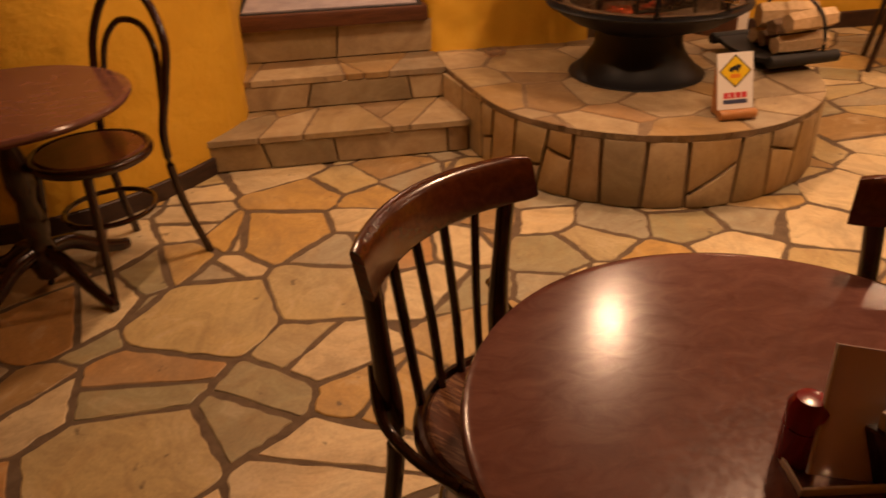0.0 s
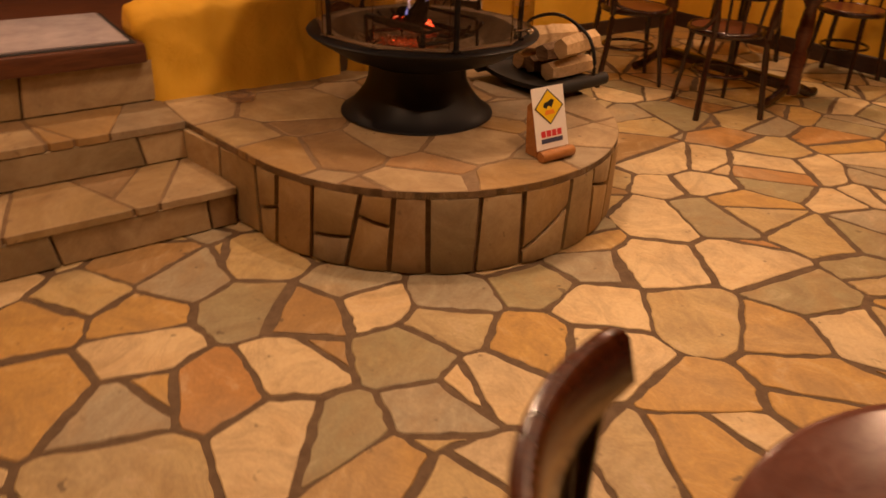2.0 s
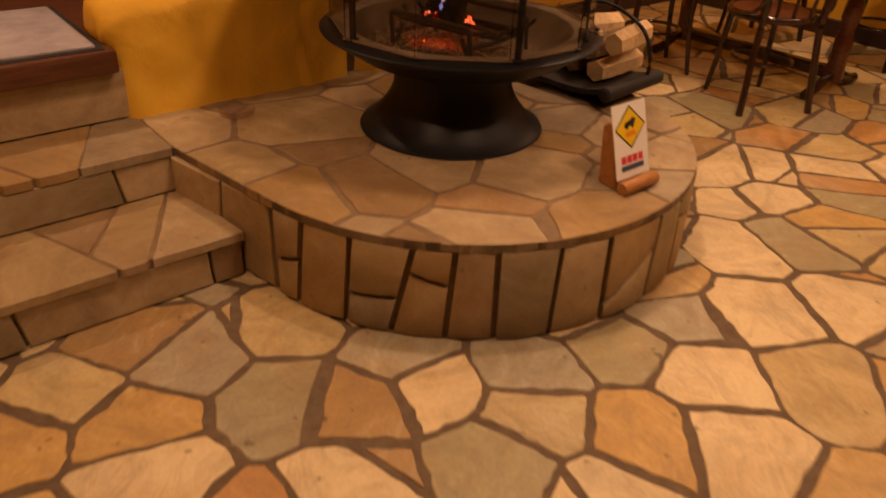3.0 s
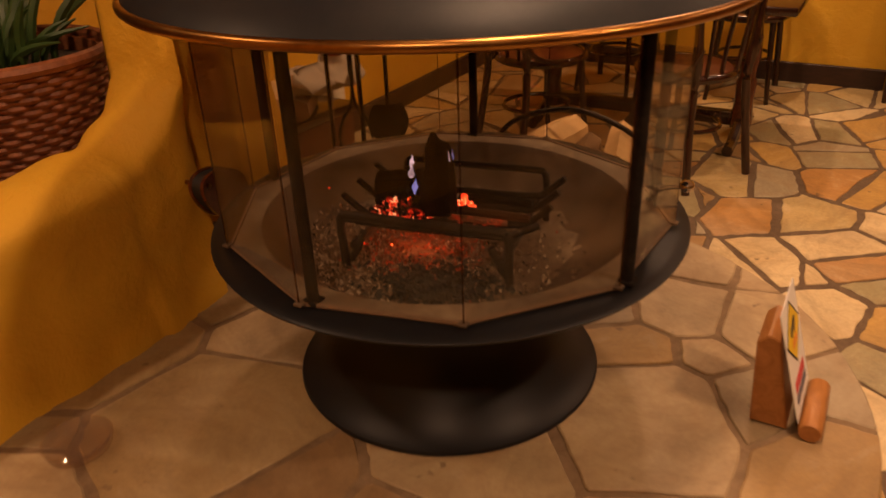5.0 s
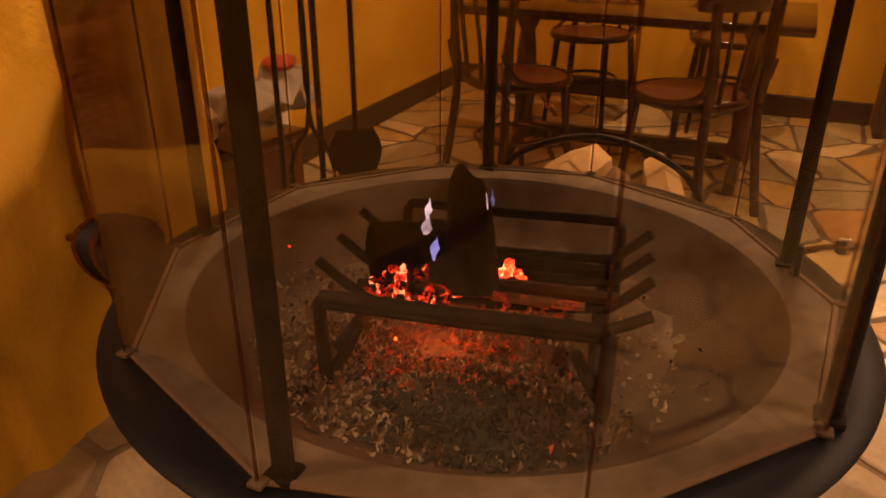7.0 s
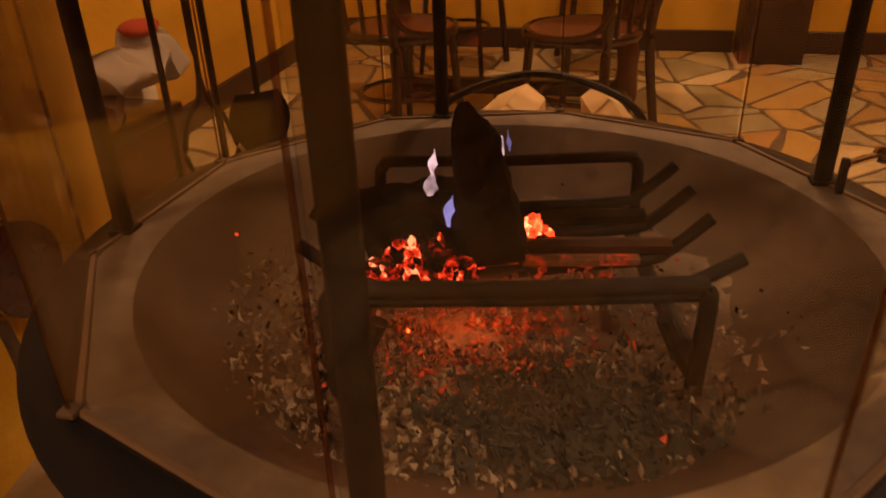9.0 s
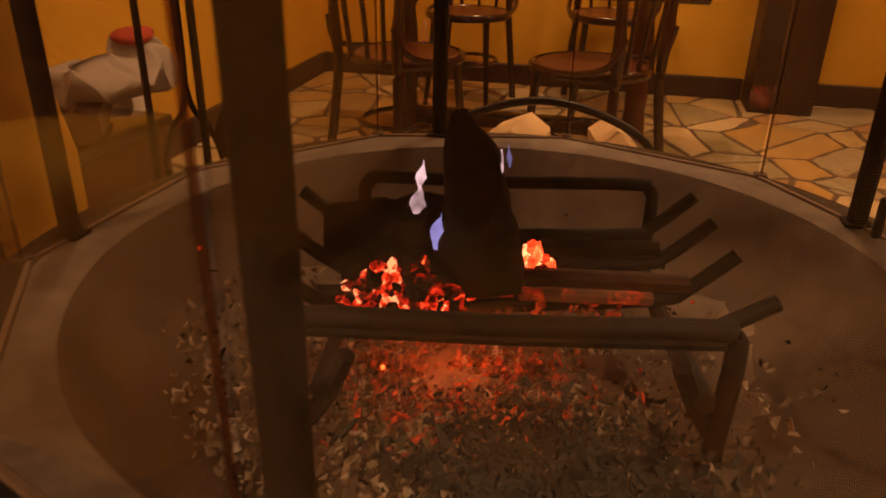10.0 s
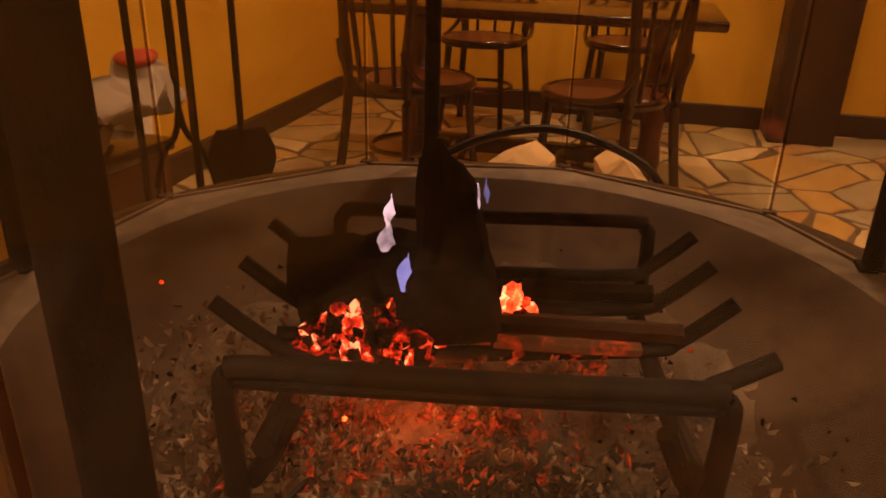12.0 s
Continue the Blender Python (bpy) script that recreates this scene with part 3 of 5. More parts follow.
wall("wall_east", (6.48, -2.8, -0.1), (6.7, 6.3, CEIL), "ochre plastered wall above a dark baseboard")
wall("wall_north", (2.84, 5.10, -0.1), (6.48, 5.3, CEIL), "ochre plastered wall above a dark baseboard")
wall("wall_south", (-3.2, -2.8, -0.1), (6.48, -2.6, CEIL), "ochre plastered wall behind the tables")
wall("wall_west", (-3.2, -2.6, -0.1), (-3.0, 6.3, CEIL), "ochre plastered side wall of the room")
wall("wall_alcove", (0.4, 5.6, -0.1), (3.0, 5.8, CEIL), "dark panelled wall at the back of the platform", PANEL_WOOD)
wall("wall_alcove_side", (2.84, 4.34, -0.1), (3.0, 5.10, 0.66), "ochre plastered side of the raised platform")

# the curved wall beside the steps
CURVE = spline([(-3.0, 2.75, 0), (-1.2, 2.86, 0), (-0.35, 2.86, 0), (0.03, 2.97, 0), (0.28, 3.18, 0), (0.47, 3.40, 0), (0.60, 3.62, 0), (0.64, 3.80, 0), (0.62, 4.6, 0), (0.6, 5.6, 0)], 8)


def curved_wall(bm, line, depth, z0, z1, levels=14, wobble=0.006):
    grid = []
    for i, q in enumerate(line):
        a, b = line[max(i - 1, 0)], line[min(i + 1, len(line) - 1)]
        d = (b - a).normalized()
        out = Vector((-d.y, d.x, 0))
        row = []
        for k in range(levels + 1):
            z = z0 + (z1 - z0) * k / levels
            w = wobble * noise.noise((q.x * 4, q.y * 4, z * 4))
            row.append(bm.verts.new((q.x + out.x * w, q.y + out.y * w, z)))
        back = [bm.verts.new((q.x + out.x * depth, q.y + out.y * depth, z)) for z in (z1, z0)]
        grid.append(row + back)
    m = len(grid[0])
    for r0, r1 in zip(grid, grid[1:]):
        for k in range(m):
            bm.faces.new((r0[k], r0[(k + 1) % m], r1[(k + 1) % m], r1[k]))
    bm.faces.new(grid[0])
    bm.faces.new(grid[-1])
    return bm


tagged(mesh_object("wall_curved", curved_wall(bmesh.new(), CURVE, 0.22, -0.1, CEIL), PLASTER),
       "curved ochre plaster wall running to the stone steps", "wall", kind="structure")

# low wall beside the fireplace: a sculpted ramp that swells into a pillar
def low_wall():
    bm = bmesh.new()
    xs = [1.64 + 1.31 * i / 88 for i in range(89)]
    rows = []
    for x in xs:
        top = 0.745 + 0.035 * max(0, x - 1.7) / 0.6
        if x > 2.59:
            top = CEIL
        elif x > 2.35:
            top += 0.27 * (1 - math.sqrt(max(0.0, 1 - ((x - 2.35) / 0.245) ** 2)))
        d = min(1.0, (x - 1.64) / 0.07)
        round_end = math.sqrt(max(0.0, 1 - (1 - d) ** 2)) * 0.5 + 0.5
        top -= 0.05 * (1 - round_end) * 2
        half = 0.125 * round_end
        fullness = 1.0 if x < 2.59 else 0.18 + 0.92 * math.sqrt(max(0.0, 1 - ((x - 2.77) / 0.181) ** 2))
        row = []
        for k in range(60):
            s = k / 59
            if s < 0.4:
                y, z = -half * fullness, 0.30 + (top - 0.30 - 0.07) * s / 0.4
            elif s < 0.6:
                w = (s - 0.4) / 0.2 * math.pi
                y, z = -half * fullness * math.cos(w), top - 0.07 + 0.07 * math.sin(w)
            else:
                y, z = half * fullness, top - 0.07 - (top - 0.30 - 0.07) * (s - 0.6) / 0.4
            flare = 0.03 * math.exp(-(z - 0.33) / 0.08)
            lump = 0.013 * noise.noise((x * 9, y * 9, z * 8)) + 0.018 * noise.noise((x * 2.5, y * 3, z * 2.5)) + (0.022 * noise.noise((x * 14, y * 6, z * 7)) if x > 2.36 else 0)
            y += math.copysign(1, y) * (flare * 0.6 + lump) if abs(y) > 0.01 else 0
            row.append(bm.verts.new((x - (0.02 if x < 1.66 and z > 0.6 else 0), 4.205 + y, z + lump * 0.6)))
        rows.append(row)
    for r0, r1 in zip(rows, rows[1:]):
        for k in range(59):
            bm.faces.new((r0[k], r0[k + 1], r1[k + 1], r1[k]))
    bm.faces.new(rows[0])
    bm.faces.new(rows[-1])
    return bm


low = mesh_object("low_wall", low_wall(), PLASTER)
low.data.set_sharp_from_angle(angle=radians(70))
tagged(low, "hand-sculpted ochre plaster wall rising into a pillar beside the hearth", "wall", kind="structure")

# baseboards
def board(name, line, thick=0.016, high=0.085, z=0.0):
    bm = bmesh.new()
    rows = []
    for i, q in enumerate(line):
        a, b = line[max(i - 1, 0)], line[min(i + 1, len(line) - 1)]
        d = (b - a).normalized()
        out = Vector((d.y, -d.x, 0))
        rows.append([bm.verts.new(q + out * o + Vector((0, 0, h))) for o, h in
                     ((-0.02, z - 0.01), (thick, z - 0.01), (thick, z + high - 0.006), (thick - 0.006, z + high), (-0.02, z + high))])
    for r0, r1 in zip(rows, rows[1:]):
        for k in range(5):
            bm.faces.new((r0[k], r0[(k + 1) % 5], r1[(k + 1) % 5], r1[k]))
    bm.faces.new(rows[0])
    bm.faces.new(rows[-1])
    return tagged(mesh_object(name, bm, BASE_WOOD), "dark brown wooden baseboard along the wall", "baseboard", kind="structure")


board("baseboard", [p for p in CURVE if p.x < 0.49])
board("baseboard", [Vector((2.9, 5.10, 0)), Vector((6.47, 5.10, 0))], 0.018, 0.12)
board("baseboard", [Vector((6.48, 5.09, 0)), Vector((6.48, 2.605, 0))], 0.018, 0.12)
board("baseboard", [Vector((6.48, 2.27, 0)), Vector((6.48, -2.5, 0))], 0.018, 0.12)

bm = box(bmesh.new(), (6.20, 2.275, -0.01), (6.479, 2.60, CEIL), 0.012)
tagged(mesh_object("wall_post", bm, BASE_WOOD), "dark wooden post standing against the ochre wall", "post", kind="structure")

# ---- hearth and steps ----
HX, HY, HR, HZ = 2.613, 3.365, 0.855, 0.335
ARC0, ARC1 = radians(189), radians(360)
RIM = [(HX + HR * math.cos(ARC0 + (ARC1 - ARC0) * k / 40), HY + HR * math.sin(ARC0 + (ARC1 - ARC0) * k / 40)) for k in range(41)]
HEARTH = RIM + [(3.42, 3.78), (3.16, 4.08), (2.74, 4.26), (1.69, 4.34), (1.685, 3.765)]


def prism(bm, outline, z0, z1):
    lo = [bm.verts.new((x, y, z0)) for x, y in outline]
    hi = [bm.verts.new((x, y, z1)) for x, y in outline]
    k = len(outline)
    for i in range(k):
        bm.faces.new((lo[i], lo[(i + 1) % k], hi[(i + 1) % k], hi[i]))
    bm.faces.new(hi)
    bm.faces.new(lo)
    return bm


def shrunk(outline, by):
    cx, cy = HX, HY
    return [(x - (x - cx) / math.hypot(x - cx, y - cy) * by, y - (y - cy) / math.hypot(x - cx, y - cy) * by) for x, y in outline]


hearth = mesh_object("hearth_platform", prism(prism(bmesh.new(), shrunk(HEARTH, 0.022), -0.02, HZ - 0.03), shrunk(HEARTH, 0.004), HZ - 0.0295, HZ - 0.004), DUSTY_GROUT, False)
tagged(hearth, "raised round-fronted stone hearth with upright flags", "hearth", kind="structure")

STEP_Y = (3.39, 3.765, 4.085)
bm = bmesh.new()
for y, z, x0 in ((STEP_Y[0], 0.168, 0.30), (STEP_Y[1], HZ, 0.5)):
    box(bm, (x0, y + 0.022, z - 0.19), (1.74, 4.2, z - 0.031))
    box(bm, (x0, y + 0.004, z - 0.0305), (1.74 if z < 0.2 else 1.69, 4.2, z - 0.004))
steps = mesh_object("stone_steps", bm, DUSTY_GROUT, False)
tagged(steps, "two flagged stone steps up to the platform", "steps", kind="structure")
platform = empty("platform", pose(0, 0, 0), "raised wooden platform above the stone steps", "platform")
platform["kind"] = "structure"
part("base", box(bmesh.new(), (0.5, STEP_Y[2] + 0.022, 0.1), (2.84, 5.6, 0.515)), GROUT, platform, smooth=False)
part("deck", box(bmesh.new(), (0.5, STEP_Y[2] + 0.05, 0.515), (2.83, 5.6, 0.592)), STEP_WOOD, platform, "dark red-brown boards", False)
part("nosing", box(bmesh.new(), (0.55, 4.035, 0.518), (1.645, STEP_Y[2] + 0.05, 0.6), 0.01), STEP_WOOD, platform, "worn wooden step edge")

mat = empty("floor_mat", pose(1.1, 4.36, 0.600, 0, 0, -1), "grey-mauve woven mat with a black rubber border", "mat")
part("border", box(bmesh.new(), (-0.47, -0.30, -0.006), (0.52, 0.36, 0.004), 0.003), BLACK_RUBBER, mat, "black rubber border")
part("top", box(bmesh.new(), (-0.445, -0.275, 0.002), (0.495, 0.335, 0.013), 0.004), WHITE_CLOTH, mat)
# ---- fireplace ----
FX, FY, FZ = 2.631, 3.404, HZ + 0.005
fire = empty("fireplace", pose(FX, FY, FZ), "round black steel fireplace with sooty glass panes and a brass-rimmed hood", "fireplace")
Z = HZ
part("pedestal", lathe(bmesh.new(), [(0, -0.004), (0.330, -0.004), (0.336, 0.000), (0.333, 0.006), (0.318, 0.012), (0.29, 0.036), (0.255, 0.075), (0.228, 0.115), (0.214, 0.15), (0.21, 0.19), (0.208, 0.215), (0.23, 0.228), (0, 0.228)], 72, (-0.03, -0.005)), BLACK_METAL, fire)
part("pan", lathe(bmesh.new(), [(0, 0.225), (0.25, 0.225), (0.36, 0.262), (0.44, 0.312), (0.474, 0.334), (0.489, 0.344), (0.4915, 0.349), (0.488, 0.3525), (0.465, 0.3555),
                                (0.43, 0.3575), (0.424, 0.356), (0.40, 0.315), (0.34, 0.262), (0.25, 0.245), (0, 0.245)], 96), BLACK_METAL, fire, "wide black steel fire pan")


def ash_bed():
    bm = bmesh.new()
    rings = []
    for i in range(34):
        r = 0.39 * i / 33
        ring = []
        for k in range(96):
            w = 2 * math.pi * k / 96
            r2 = r * (1 + 0.05 * noise.noise((3 * math.cos(w), 3 * math.sin(w), 1)))
            x, y = r2 * math.cos(w), r2 * math.sin(w)
            z = 0.268 + 0.036 * (r / 0.39) ** 3 - 0.006 * max(0.0, r / 0.39 - 0.9) / 0.1 + 0.018 * math.exp(-((x + 0.02) ** 2 + y ** 2) / 0.02)
            z += 0.010 * noise.noise((x * 14, y * 14, 0)) + 0.008 * noise.noise((x * 40, y * 40, 3)) + 0.005 * noise.noise((x * 95, y * 95, 5))
            ring.append(bm.verts.new((x, y, z)))
        rings.append(ring)
    for r0, r1 in zip(rings, rings[1:]):
        for k in range(96):
            bm.faces.new((r0[k], r0[(k + 1) % 96], r1[(k + 1) % 96], r1[k]))
    bmesh.ops.remove_doubles(bm, verts=bm.verts, dist=1e-5)
    return bm


def ring_of(profile, wobble=0.0):
    """A ring between the bowl and the ten panes, from (radius, height); a radius of 1 or more ends at the panes."""
    bm = bmesh.new()
    rows = []
    for k in range(120):
        w = 2 * math.pi * k / 120
        off = (w - radians(176)) % radians(36) - radians(18)
        edge = GR * math.cos(radians(18)) / math.cos(off) - 0.005
        rows.append([])
        for r, z in profile:
            r = r if r < 1 else edge - (r - 1)
            z += wobble * noise.noise((12 * math.cos(w), 12 * math.sin(w), r * 30))
            rows[-1].append(bm.verts.new((r * math.cos(w), r * math.sin(w), z)))
    for k in range(120):
        for a in range(len(profile) - 1):
            bm.faces.new((rows[k][a], rows[k][a + 1], rows[(k + 1) % 120][a + 1], rows[(k + 1) % 120][a]))
    return bm


GR = 0.458
part("bowl_wall", ring_of([(0.22, 0.262), (0.28, 0.282), (0.325, 0.304), (0.362, 0.335), (0.380, 0.353), (0.390, 0.3595)], 0.002), DUST, fire, "sloping bowl side caked with brown ash")
part("inner_lip", ring_of([(0.390, 0.3595), (0.398, 0.3618), (1.006, 0.3625), (1.0, 0.3575)]), PALE_DUST, fire, "shelf dusted with pale ash")
part("ash_bed", ash_bed(), ASH, fire, "grey-brown bed of ash")

SIDES = [radians(176 + 36 * k) for k in range(10)]
G0, G1 = 0.363, 0.845
for k in range(10):
    a, b = SIDES[k], SIDES[(k + 1) % 10]
    p, q = Vector((GR * math.cos(a), GR * math.sin(a), 0)), Vector((GR * math.cos(b), GR * math.sin(b), 0))
    along = (q - p).normalized()
    out = Vector((along.y, -along.x, 0))
    p, q = p + along * 0.004, q - along * 0.004
    bm = bmesh.new()
    vs = [bm.verts.new(c + out * o + Vector((0, 0, z))) for z in (G0, G1) for c, o in ((p, -0.003), (q, -0.003), (q, 0.003), (p, 0.003))]
    for f in ((0, 1, 2, 3), (4, 5, 6, 7), (0, 1, 5, 4), (1, 2, 6, 5), (2, 3, 7, 6), (3, 0, 4, 7)):
        bm.faces.new([vs[i] for i in f])
    pane = part("glass_pane", bm, GLASS, fire, smooth=False)
    pane.visible_shadow = False
    strip = sweep(bmesh.new(), [Vector((math.cos(a) * (GR + 0.001), math.sin(a) * (GR + 0.001), z)) for z in (G0, (G0 + G1) / 2, G1)], 0.0018, 6)
    part("glass_seam", strip, SEAM, fire)
    part("pane_clip", box(bmesh.new(), (math.cos(a) * GR - 0.008, math.sin(a) * GR - 0.008, 0.3615), (math.cos(a) * GR + 0.008, math.sin(a) * GR + 0.008, 0.367), 0.002), DUST, fire)
    seal = sweep(bmesh.new(), [p - out * 0.006 + Vector((0, 0, 0.361)), q - out * 0.006 + Vector((0, 0, 0.361))], 0.0045, 6)
    part("pane_seal", seal, SEAL, fire)
for turn, r in ((177.4, 0.436), (-108.2, 0.452), (-60.8, 0.432), (20.5, 0.44), (96, 0.442)):
    a = radians(turn)
    post = sweep(bmesh.new(), [Vector((math.cos(a) * r, math.sin(a) * r, z)) for z in (0.355, 0.6, 0.87)], 0.0108, 10)
    part("post", post, POST, fire, "black steel post")
    part("post_foot", box(bmesh.new(), (math.cos(a) * r - 0.015, math.sin(a) * r - 0.015, 0.3565), (math.cos(a) * r + 0.015, math.sin(a) * r + 0.015, 0.3665), 0.003), POST, fire)

part("hood", lathe(bmesh.new(), [(0.0, 1.05), (0.10, 1.05), (0.145, 0.99), (0.30, 0.90), (0.52, 0.845), (0.548, 0.825), (0.553, 0.831), (0.53, 0.859), (0.30, 0.935), (0.155, 1.02), (0.14, 1.08), (0.14, CEIL - Z), (0, CEIL - Z)], 96), HOOD, fire, "black steel smoke hood and flue")
w = [Vector((0.556 * math.cos(2 * math.pi * k / 96), 0.556 * math.sin(2 * math.pi * k / 96), 0.8235)) for k in range(96)]
part("hood_rim", sweep(bmesh.new(), w, 0.0086, 12, closed=True), BRASS, fire, "aged brass rim")

# damper knob on the pan's edge
bm = sweep(bmesh.new(), [Vector((0.178, -0.392, 0.40)), Vector((0.192, -0.412, 0.402)), Vector((0.20, -0.428, 0.403))], 0.005, 8)
knob = part("damper_knob", bm, CHROME, fire, "small chrome knob")
bm = bmesh.new()
bmesh.ops.create_uvsphere(bm, u_segments=14, v_segments=10, radius=0.016, matrix=Matrix.Translation((0.207, -0.442, 0.404)) @ Matrix.Diagonal((1, 1, 0.8, 1)))
part("knob_cap", bm, CHROME, knob)
part("knob_bracket", box(bmesh.new(), (0.172, -0.394, 0.36), (0.184, -0.384, 0.408), 0.004), BLACK_METAL, fire)

# grate
grate = empty("fire_grate", pose(2.60, 3.39, 0.60, 0, 0, 10.9), "sooty iron grate of bent bars standing in the ash", "grate")
# bent bars: x at the left and right end
for x0, x1 in ((-0.035, 0.010), (0.045, 0.086), (0.142, 0.160)):
    pts = [(x1, -0.215, 0.133), (x1, -0.172, 0.094), (x1 - 0.004, -0.145, 0.086), ((x0 + x1) / 2, 0.0, 0.084), (x0, 0.135, 0.086), (x0, 0.172, 0.096), (x0, 0.220, 0.133)]
    part("bar", sweep(bmesh.new(), spline(pts, 5), 0.0074, 10), SOOT_METAL, grate)
part("bar", sweep(bmesh.new(), spline([(-0.094, -0.212, 0.141), (-0.102, -0.172, 0.124), (-0.112, -0.14, 0.120), (-0.120, 0.0, 0.118), (-0.120, 0.15, 0.118)], 5), 0.0074, 10), SOOT_METAL, grate)
for x0, x1 in ((0.006, 0.048), (0.086, 0.118)):
    part("straight_bar", sweep(bmesh.new(), [Vector((x1, -0.178, 0.079)), Vector(((x0 + x1) / 2, 0, 0.078)), Vector((x0, 0.180, 0.081))], 0.0078, 8), SOOT_METAL, grate)
for x, top, y0, y1, r in ((-0.144, 0.143, -0.167, 0.174, 0.0088), (0.174, 0.140, -0.172, 0.155, 0.0075)):
    pts = spline([(x + 0.012, y0 - 0.004, -0.03), (x + 0.006, y0, 0.03), (x, y0, top - 0.022), (x, y0 + 0.006, top - 0.006), (x, y0 + 0.022, top), (x, 0.0, top - 0.002), (x, y1 - 0.022, top), (x, y1 - 0.006, top - 0.006), (x, y1, top - 0.022), (x + 0.006, y1, 0.03), (x + 0.012, y1 + 0.004, -0.03)], 5)
    part("frame_hoop", sweep(bmesh.new(), pts, r, 10), SOOT_METAL, grate)
part("front_bar", sweep(bmesh.new(), [Vector((-0.142, -0.162, 0.133)), Vector((-0.142, 0, 0.131)), Vector((-0.142, 0.166, 0.133))], 0.0080, 8), SOOT_METAL, grate)
for y in (-0.152, 0.150):
    part("cross_bar", sweep(bmesh.new(), [Vector((-0.144, y, 0.076)), Vector((0, y, 0.066)), Vector((0.174, y, 0.074))], 0.009, 8), SOOT_METAL, grate)
    part("brace", sweep(bmesh.new(), [Vector((-0.137, y * 0.86, 0.105)), Vector((-0.134, y * 0.98, 0.064)), Vector((-0.131, y * 1.10, 0.036))], 0.008, 8), SOOT_METAL, grate)


def split_log(length, width, rng, wild=0.12, sides=7, rings=10):
    """A split billet along z with uneven faces."""
    bm = bmesh.new()
    shape = [width * rng.uniform(0.78, 1.1) for _ in range(sides)]
    rows = []
    for i in range(rings):
        s = i / (rings - 1)
        taper = 1 - 0.12 * abs(2 * s - 1) ** 3
        rows.append([bm.verts.new((r * taper * math.cos(w) * (1 + wild * noise.noise((i * 0.7, k * 1.3, shape[0] * 90))),
                                   r * taper * math.sin(w) * (1 + wild * noise.noise((i * 0.7 + 9, k * 1.3, shape[0] * 90))),
                                   length * (s - 0.5) + 0.01 * wild * rng.uniform(-1, 1)))
                     for k, (r, w) in enumerate((shape[k], 2 * math.pi * k / sides) for k in range(sides))])
    for r0, r1 in zip(rows, rows[1:]):
        for k in range(sides):
            bm.faces.new((r0[k], r0[(k + 1) % sides], r1[(k + 1) % sides], r1[k]))
    bm.faces.new(rows[0])
    bm.faces.new(rows[-1])
    return bm


rng = random.Random(5)


def burning(name, length, width, m, stuff, label, wild=0.2):
    ob = mesh_object(name, split_log(length, width, rng, wild), stuff)
    ob.data.set_sharp_from_angle(angle=radians(25))
    ob.matrix_basis = m
    return tagged(ob, label, "log")


fx, fy = 2.625, 3.405


def standing_log():
    """A wedge-shaped billet on end: broad foot, pointed top, ridged faces."""
    bm = bmesh.new()
    r = random.Random(17)
    ridge = [r.uniform(-1, 1) for _ in range(12)]
    rows = []
    for i in range(13):
        u = i / 12
        tip = max(0.0, u - 0.82) / 0.18
        left = 0.043 - 0.013 * u - 0.009 * tip ** 2
        right = -0.046 + 0.020 * u + 0.011 * tip ** 2
        mid, half = (left + right) / 2, (left - right) / 2
        deep = 0.033 - 0.012 * u
        row = []
        for k in range(12):
            w = 2 * math.pi * k / 12
            c, q = math.cos(w), math.sin(w)
            f = 0.92 + 0.08 * ridge[k] + 0.16 * noise.noise((i * 0.55, k * 2.1, 4))
            row.append(bm.verts.new((deep * math.copysign(abs(c) ** 0.65, c) * f, mid + half * math.copysign(abs(q) ** 0.75, q) * f, 0.160 * u + u ** 4 * (0.012 * ridge[k] - 0.012 * c))))
        rows.append(row)
    for r0, r1 in zip(rows, rows[1:]):
        for k in range(12):
            bm.faces.new((r0[k], r0[(k + 1) % 12], r1[(k + 1) % 12], r1[k]))
    bm.faces.new(rows[0])
    bm.faces.new(rows[-1])
    return bm


upright = mesh_object("burning_log", standing_log(), SCORCHED)
upright.data.set_sharp_from_angle(angle=radians(22))
upright.matrix_basis = pose(2.588, 3.406, 0.690, -9, 29, 6)
tagged(upright, "charred wedge of wood standing on the grate", "log")
burning("burning_log", 0.13, 0.033, pose(2.640, 3.512, 0.726, 84, 8, 12), CHAR, "blackened log lying across the grate bars")
burning("burning_log", 0.075, 0.019, pose(2.575, 3.505, 0.722, 68, 10, 15), CHAR, "black broken coal on the grate")
coal = burning("burning_log", 0.060, 0.020, pose(2.572, 3.463, 0.708, 35, 10, 60), CHAR, "black cracked coal with a glowing edge")
edge = sweep(bmesh.new(), spline([(0.004, 0.016, -0.036), (-0.010, 0.026, -0.014), (-0.014, 0.022, 0.008), (-0.004, 0.010, 0.026)], 5), lambda t: 0.0006 + 0.0011 * math.sin(math.pi * min(1, 0.1 + t)), 6)
part("glowing_edge", edge, HOT, coal, "glowing orange edge")


